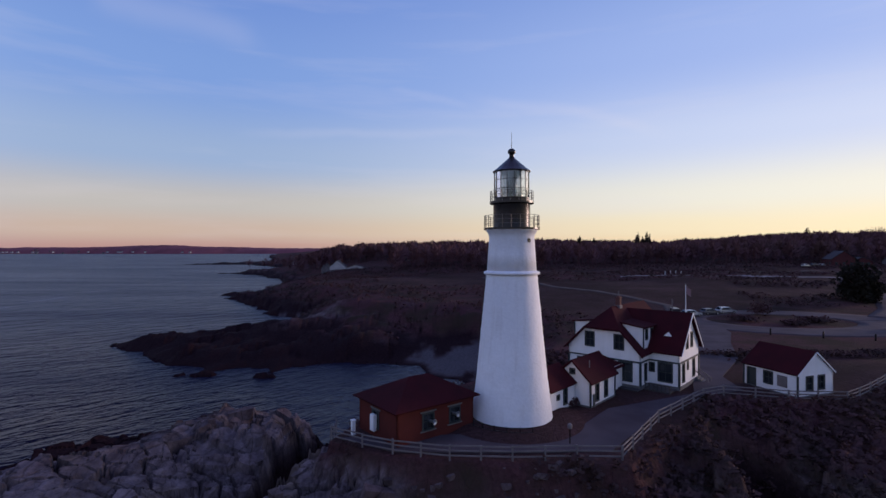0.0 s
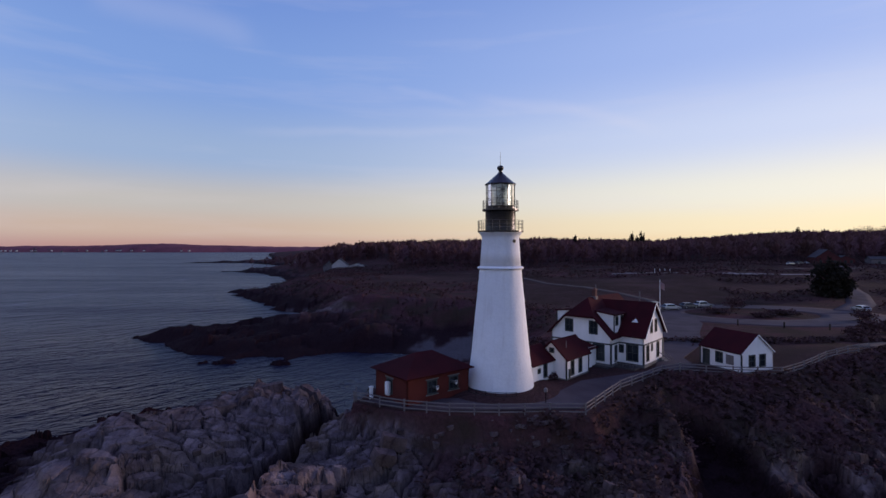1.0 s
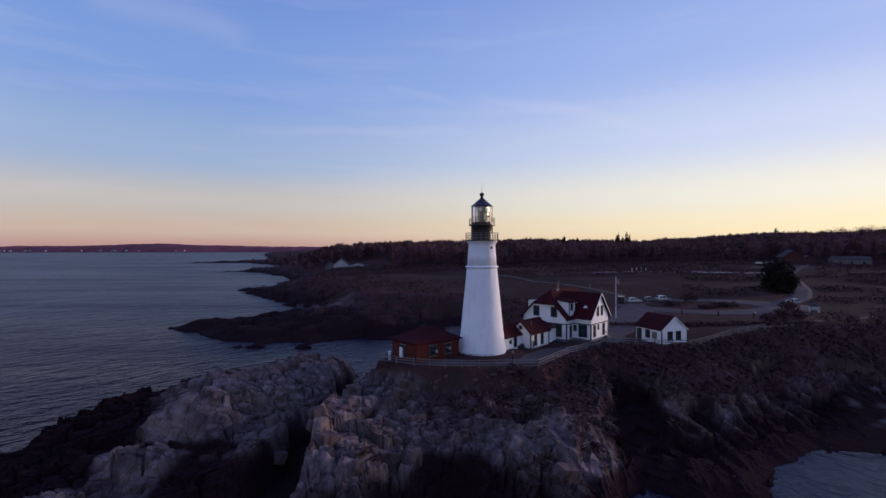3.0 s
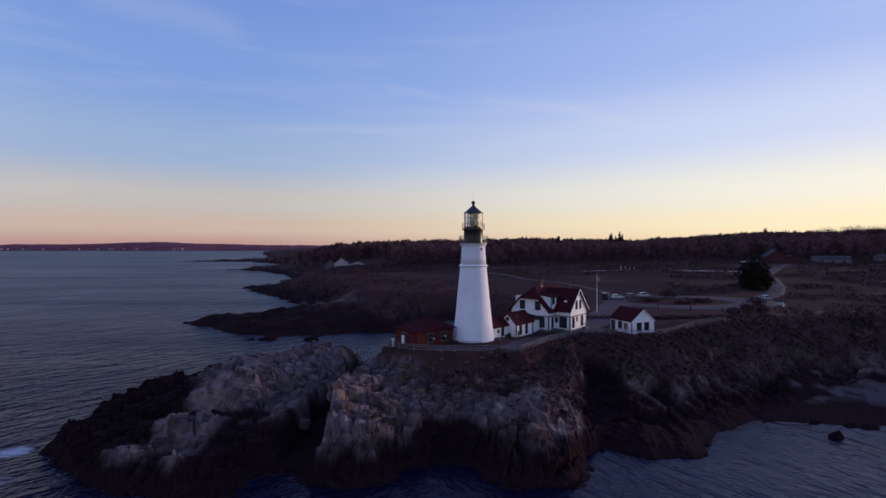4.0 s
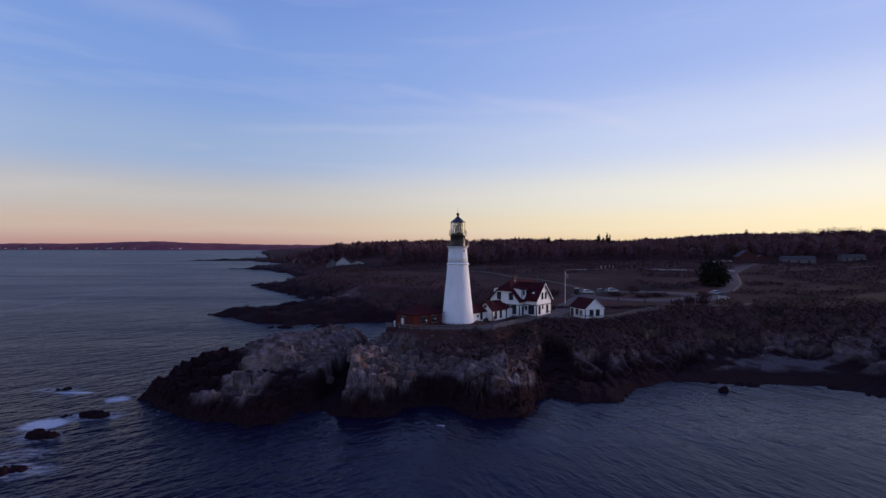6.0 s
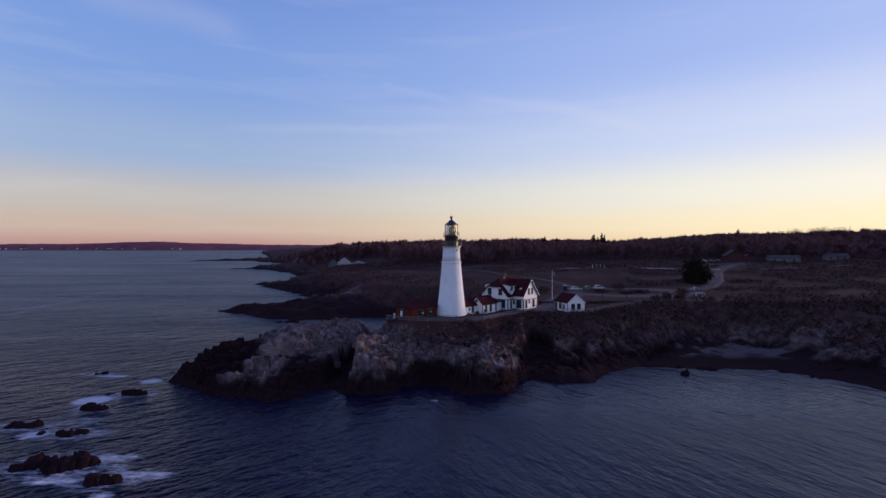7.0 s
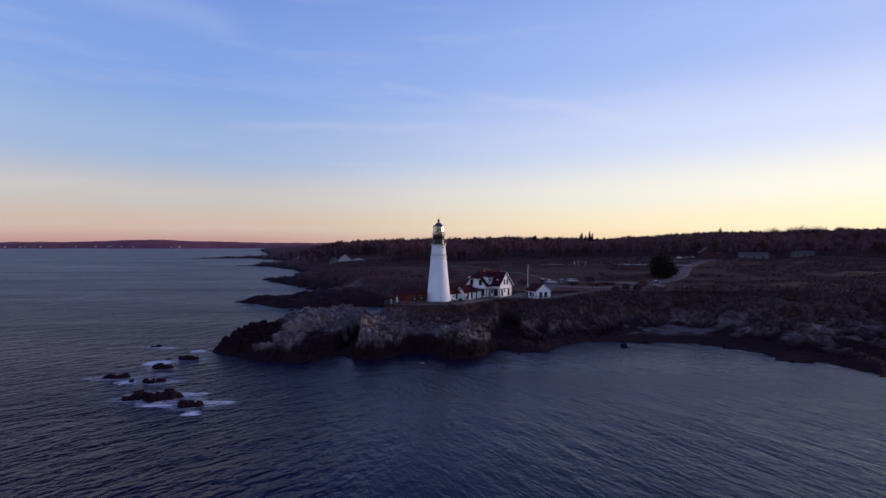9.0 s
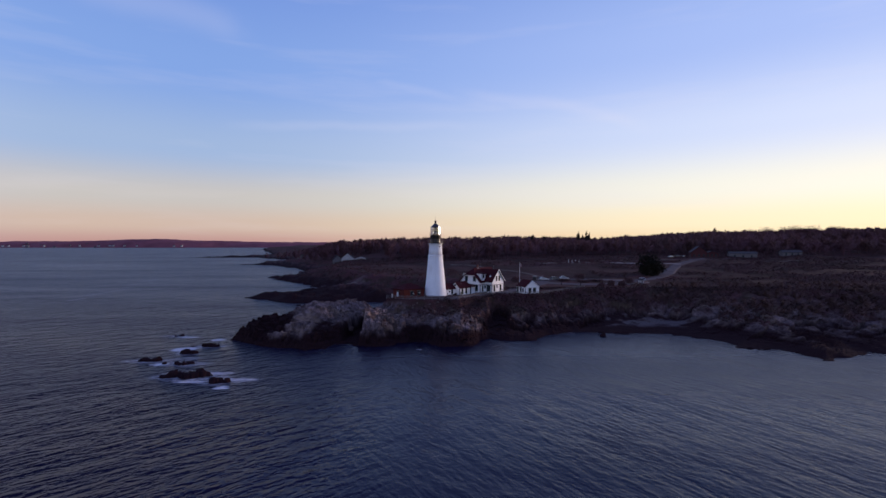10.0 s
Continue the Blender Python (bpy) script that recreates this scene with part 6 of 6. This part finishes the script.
for i, (x, w) in enumerate(((-2900, 15), (-2850, 11), (-2800, 17), (-2710, 13), (-2640, 11), (-2560, 15), (-2420, 10), (-2280, 12), (-3000, 20), (-1900, 11), (-2330, 9), (-2760, 10))):
    yy = 3560 + 60 * (i % 3)
    B = empty("shore_house", pose(x, yy, 4 + 11 * (i % 3), 0, 0, 8 * i % 30), "pale house on the far shore", "house", "houses across the bay")
    bm = bmesh.new()
    box(bm, -w / 2, w / 2, -5, 5, -14, 5)
    part("wall", bm, M_FENCE, B)
    bm = bmesh.new()
    for sg in (-1, 1):
        slab(bm, [(-w / 2 - 1, sg * 6, 4.8), (w / 2 + 1, sg * 6, 4.8), (w / 2 + 1, 0, 8), (-w / 2 - 1, 0, 8)], 0.5)
    part("roof", bm, M_SLATE, B)


# ---- cars in the car park ----
def car(x, y, turn, paint, label, length=4.6, tall=1.48, van=False):
    z = ground_z(x, y) + 0.06
    C = empty("car", pose(x, y, z, 0, 0, turn), label, "car", "parked cars")
    h, w = length / 2, 0.9
    prof = [(-h, 0.35), (-h, 0.85), (-h + 0.15, 0.95), (-h * 0.72, tall * 0.98), (h * 0.12, tall), (h * 0.42, 0.98), (h - 0.1, 0.82), (h, 0.6), (h, 0.35)]
    if van:
        prof = [(-h, 0.35), (-h, tall * 0.97), (-h + 0.2, tall), (h * 0.45, tall), (h * 0.72, 1.1), (h - 0.05, 0.95), (h, 0.35)]

    def shell(pr, ww, inset):
        bm = bmesh.new()
        rings = []
        for s in (-1, 1):
            rings.append([bm.verts.new((px, s * (ww - inset * max(0, (pz - 0.85) / (tall - 0.85))), pz)) for px, pz in pr])
        bm.faces.new(rings[0]), bm.faces.new(rings[1][::-1])
        for i in range(len(pr)):
            j = (i + 1) % len(pr)
            bm.faces.new((rings[0][i], rings[1][i], rings[1][j], rings[0][j]))
        return bm
    bm = shell(prof, w, 0.17)
    bmesh.ops.bevel(bm, geom=bm.edges[:], offset=0.05, segments=2, affect="EDGES", clamp_overlap=True)
    part("body", bm, paint, C, smooth=False)
    glass = [(-h * 0.78, 0.98), (-h * 0.62, tall * 0.93), (h * 0.08, tall * 0.94), (h * 0.33, 0.99)]
    for s in (-1, 1):
        bm = bmesh.new()
        vs = [bm.verts.new((px, s * (w + 0.012 - 0.17 * max(0, (pz - 0.85) / (tall - 0.85))), pz)) for px, pz in glass]
        bmesh.ops.solidify(bm, geom=[bm.faces.new(vs)], thickness=0.02)
        part("side_window", bm, M_PANE, C)
    for name, p0, p1 in (("windscreen", (h * 0.14, tall - 0.03), (h * 0.40, 1.0)), ("rear_window", (-h * 0.74, tall - 0.06), (-h + 0.18, 0.98))):
        bm = bmesh.new()
        d = 0.03 if p0[0] > 0 else -0.03
        vs = [bm.verts.new(v) for v in ((p0[0] + d, -0.66, p0[1]), (p0[0] + d, 0.66, p0[1]), (p1[0] + d, 0.78, p1[1]), (p1[0] + d, -0.78, p1[1]))]
        bmesh.ops.solidify(bm, geom=[bm.faces.new(vs)], thickness=0.02)
        part(name, bm, M_PANE, C)
    for px in (-h * 0.62, h * 0.62):
        for s in (-1, 1):
            bm = bmesh.new()
            tube(bm, (px, s * 0.70, 0.33), (px, s * 0.93, 0.33), 0.33, 16)
            t = part("wheel", bm, M_BLACK, C, "black tyre")
            bm = bmesh.new()
            tube(bm, (px, s * 0.90, 0.33), (px, s * 0.945, 0.33), 0.2, 12)
            part("rim", bm, M_STEEL, t)
    for s in (-0.6, 0.6):
        bm = bmesh.new()
        box(bm, h - 0.06, h + 0.015, s - 0.17, s + 0.17, 0.6, 0.74)
        part("headlight", bm, M_STEEL, C)
        bm = bmesh.new()
        box(bm, -h - 0.015, -h + 0.05, s - 0.15, s + 0.15, 0.68, 0.84)
        part("tail_light", bm, M_BARN, C)
    return C


car(58.5, 115.5, 8, M_SILVER, "silver parked saloon car on the asphalt loop")
car(64.5, 118.5, 14, M_GREYCAR, "dark grey parked car on the asphalt loop")
car(69.5, 120.5, 10, M_SILVER, "pale silver parked estate car on the asphalt loop", 4.8, 1.6)
car(54.0, 114.5, 75, M_DARKCAR, "dark parked van with a pale rear", 5.0, 2.1, True)
car(104, 112, 84, M_SILVER, "pale car parked beside the evergreen tree")
car(203, 262, 30, M_SILVER, "pale car parked by the barn")
car(196, 258, 10, M_GREYCAR, "grey car parked by the barn")
car(189, 255, 20, M_SILVER, "silver car parked by the field's edge")


# ---- posts, kiosk, flagpole, small things round the tower ----
def flagpole(x, y):
    P = empty("flagpole", pose(x, y, 9.3), "tall white flagpole with a limp flag beside the house", "flagpole")
    bm = bmesh.new()
    tube(bm, (0, 0, -0.3), (0, 0, 9.7), 0.09, 10, 0.05)
    part("pole", bm, M_WHITE, P)
    bm = bmesh.new()
    bmesh.ops.create_uvsphere(bm, u_segments=10, v_segments=6, radius=0.13, matrix=Matrix.Translation((0, 0, 9.8)))
    part("finial", bm, M_RAIL, P)
    bm = bmesh.new()
    n = 8
    rows = []
    for k in range(n + 1):
        f = k / n
        rows.append([bm.verts.new((0.08 + 0.75 * f, 0.16 * math.sin(5 * f + 0.8 * r) * f, 9.4 - 0.55 * f - 1.2 * r)) for r in (0, 0.5, 1)])
    for a, b in zip(rows, rows[1:]):
        for i in range(2):
            bm.faces.new((a[i], b[i], b[i + 1], a[i + 1]))
    bmesh.ops.solidify(bm, geom=bm.faces[:], thickness=0.012)
    part("flag", bm, M_FLAG, P, "limp faded flag")


flagpole(41, 83)


def kiosk(x, y):
    z = ground_z(x, y)
    K = empty("kiosk", pose(x, y, z, 0, 0, -25) @ Matrix.Diagonal((0.8, 0.8, 0.8, 1)), "small white-framed park kiosk with a pitched roof", "kiosk")
    for px, py in ((-1.1, -0.8), (1.1, -0.8), (-1.1, 0.8), (1.1, 0.8)):
        bm = bmesh.new()
        bar(bm, (px, py, -0.3), (px, py, 2.3), 0.14, up=(0, 1, 0))
        part("post", bm, M_WHITE, K)
    bm = bmesh.new()
    box(bm, -1.03, 1.03, 0.72, 0.8, 0.0, 2.25)
    part("back_panel", bm, M_SHINGLE, K)
    bm = bmesh.new()
    box(bm, -0.8, 0.8, -0.86, -0.8, 0.95, 1.9)
    part("notice_board", bm, M_PALEWOOD, K, "white notice board")
    for sg in (-1, 1):
        bm = bmesh.new()
        slab(bm, [(-1.4, sg * 1.15, 2.2), (1.4, sg * 1.15, 2.2), (1.4, 0, 3.0), (-1.4, 0, 3.0)], 0.1)
        part("roof", bm, M_SLATE, K)


kiosk(95.0, 92.5)


def bollard(x, y, h=1.2):
    z = ground_z(x, y)
    bm = bmesh.new()
    lathe(bm, [(0.14, -0.3), (0.14, h - 0.12), (0.11, h - 0.02), (0.03, h + 0.03)], 10)
    ob = tagged(part("bollard", bm, M_BLACK), "short dark wooden bollard beside the road", "bollard", "bollards")
    ob.matrix_world = pose(x, y, z)


for x, y in ((74, 84), (67, 86.5), (82, 84), (90, 87), (60, 90)):
    bollard(x, y)


def white_posts():
    for k in range(4):
        x, y = 101 + 2.4 * k, 222.0
        bm = bmesh.new()
        lathe(bm, [(0.11, -0.4), (0.11, 1.9), (0.05, 2.0)], 8)
        ob = tagged(part("white_post", bm, M_WHITE), "slim white post at the field's edge", "post", "posts in the field")
        ob.matrix_world = pose(x, y, ground_z(x, y))


white_posts()


def path_lamp(x, y):
    P = empty("path_lamp", pose(x, y, 9.36), "short dark lamp post on the paving", "lamp")
    bm = bmesh.new()
    tube(bm, (0, 0, -0.1), (0, 0, 1.25), 0.05, 8)
    part("post", bm, M_BLACK, P)
    bm = bmesh.new()
    lathe(bm, [(0.08, 1.22), (0.19, 1.3), (0.19, 1.55), (0.06, 1.68)], 12)
    part("lantern_head", bm, M_FENCE, P)


path_lamp(10.0, 39.3)


def tower_rail():
    R = empty("low_railing", pose(6.28, 45.56, 9.36), "low black railing before the tower's foot", "railing")
    pts = [(4.75 * math.cos(radians(a)), 4.75 * math.sin(radians(a)), 0) for a in range(218, 296, 13)]
    for p in pts:
        bm = bmesh.new()
        bar(bm, (p[0], p[1], -0.3), (p[0], p[1], 0.8), 0.07, up=(0, 1, 0))
        part("post", bm, M_BLACK, R)
    for a, b in zip(pts, pts[1:]):
        for h in (0.35, 0.72):
            bm = bmesh.new()
            bar(bm, (a[0], a[1], h), (b[0], b[1], h), 0.05)
            part("rail", bm, M_BLACK, R)


tower_rail()


def wall_locker():
    m = pose(-3.64, 38.5, 9.1, 0, 0, 38)
    L_ = empty("wall_locker", m @ pose(-0.16, 3.35, 1.35), "tall white metal locker fixed to the brick wall", "locker")
    bm = bmesh.new()
    box(bm, -0.16, 0.155, -0.3, 0.3, -0.6, 0.75)
    bmesh.ops.bevel(bm, geom=bm.edges[:], offset=0.02, segments=1, affect="EDGES")
    part("case", bm, M_WHITE, L_)
    bm = bmesh.new()
    box(bm, -0.185, -0.163, -0.26, 0.26, -0.55, 0.7)
    part("door", bm, M_WHITE, L_)
    S = empty("gate_post", m @ pose(-1.2, 4.9, 0.0), "white weathered post by the brick house", "post")
    bm = bmesh.new()
    bar(bm, (0, 0, -0.8), (0, 0, 1.35), 0.28, up=(0, 1, 0))
    part("post", bm, M_WHITE, S)
    bm = bmesh.new()
    box(bm, -0.18, 0.18, -0.18, 0.18, 1.35, 1.45)
    part("cap", bm, M_WHITE, S)


wall_locker()
fence([(-3.9, 37.7), (-6.4, 38.9), (-9.2, 40.6), (-9.6, 44.5)], "weathered pale post-and-rail fence beside the brick house")
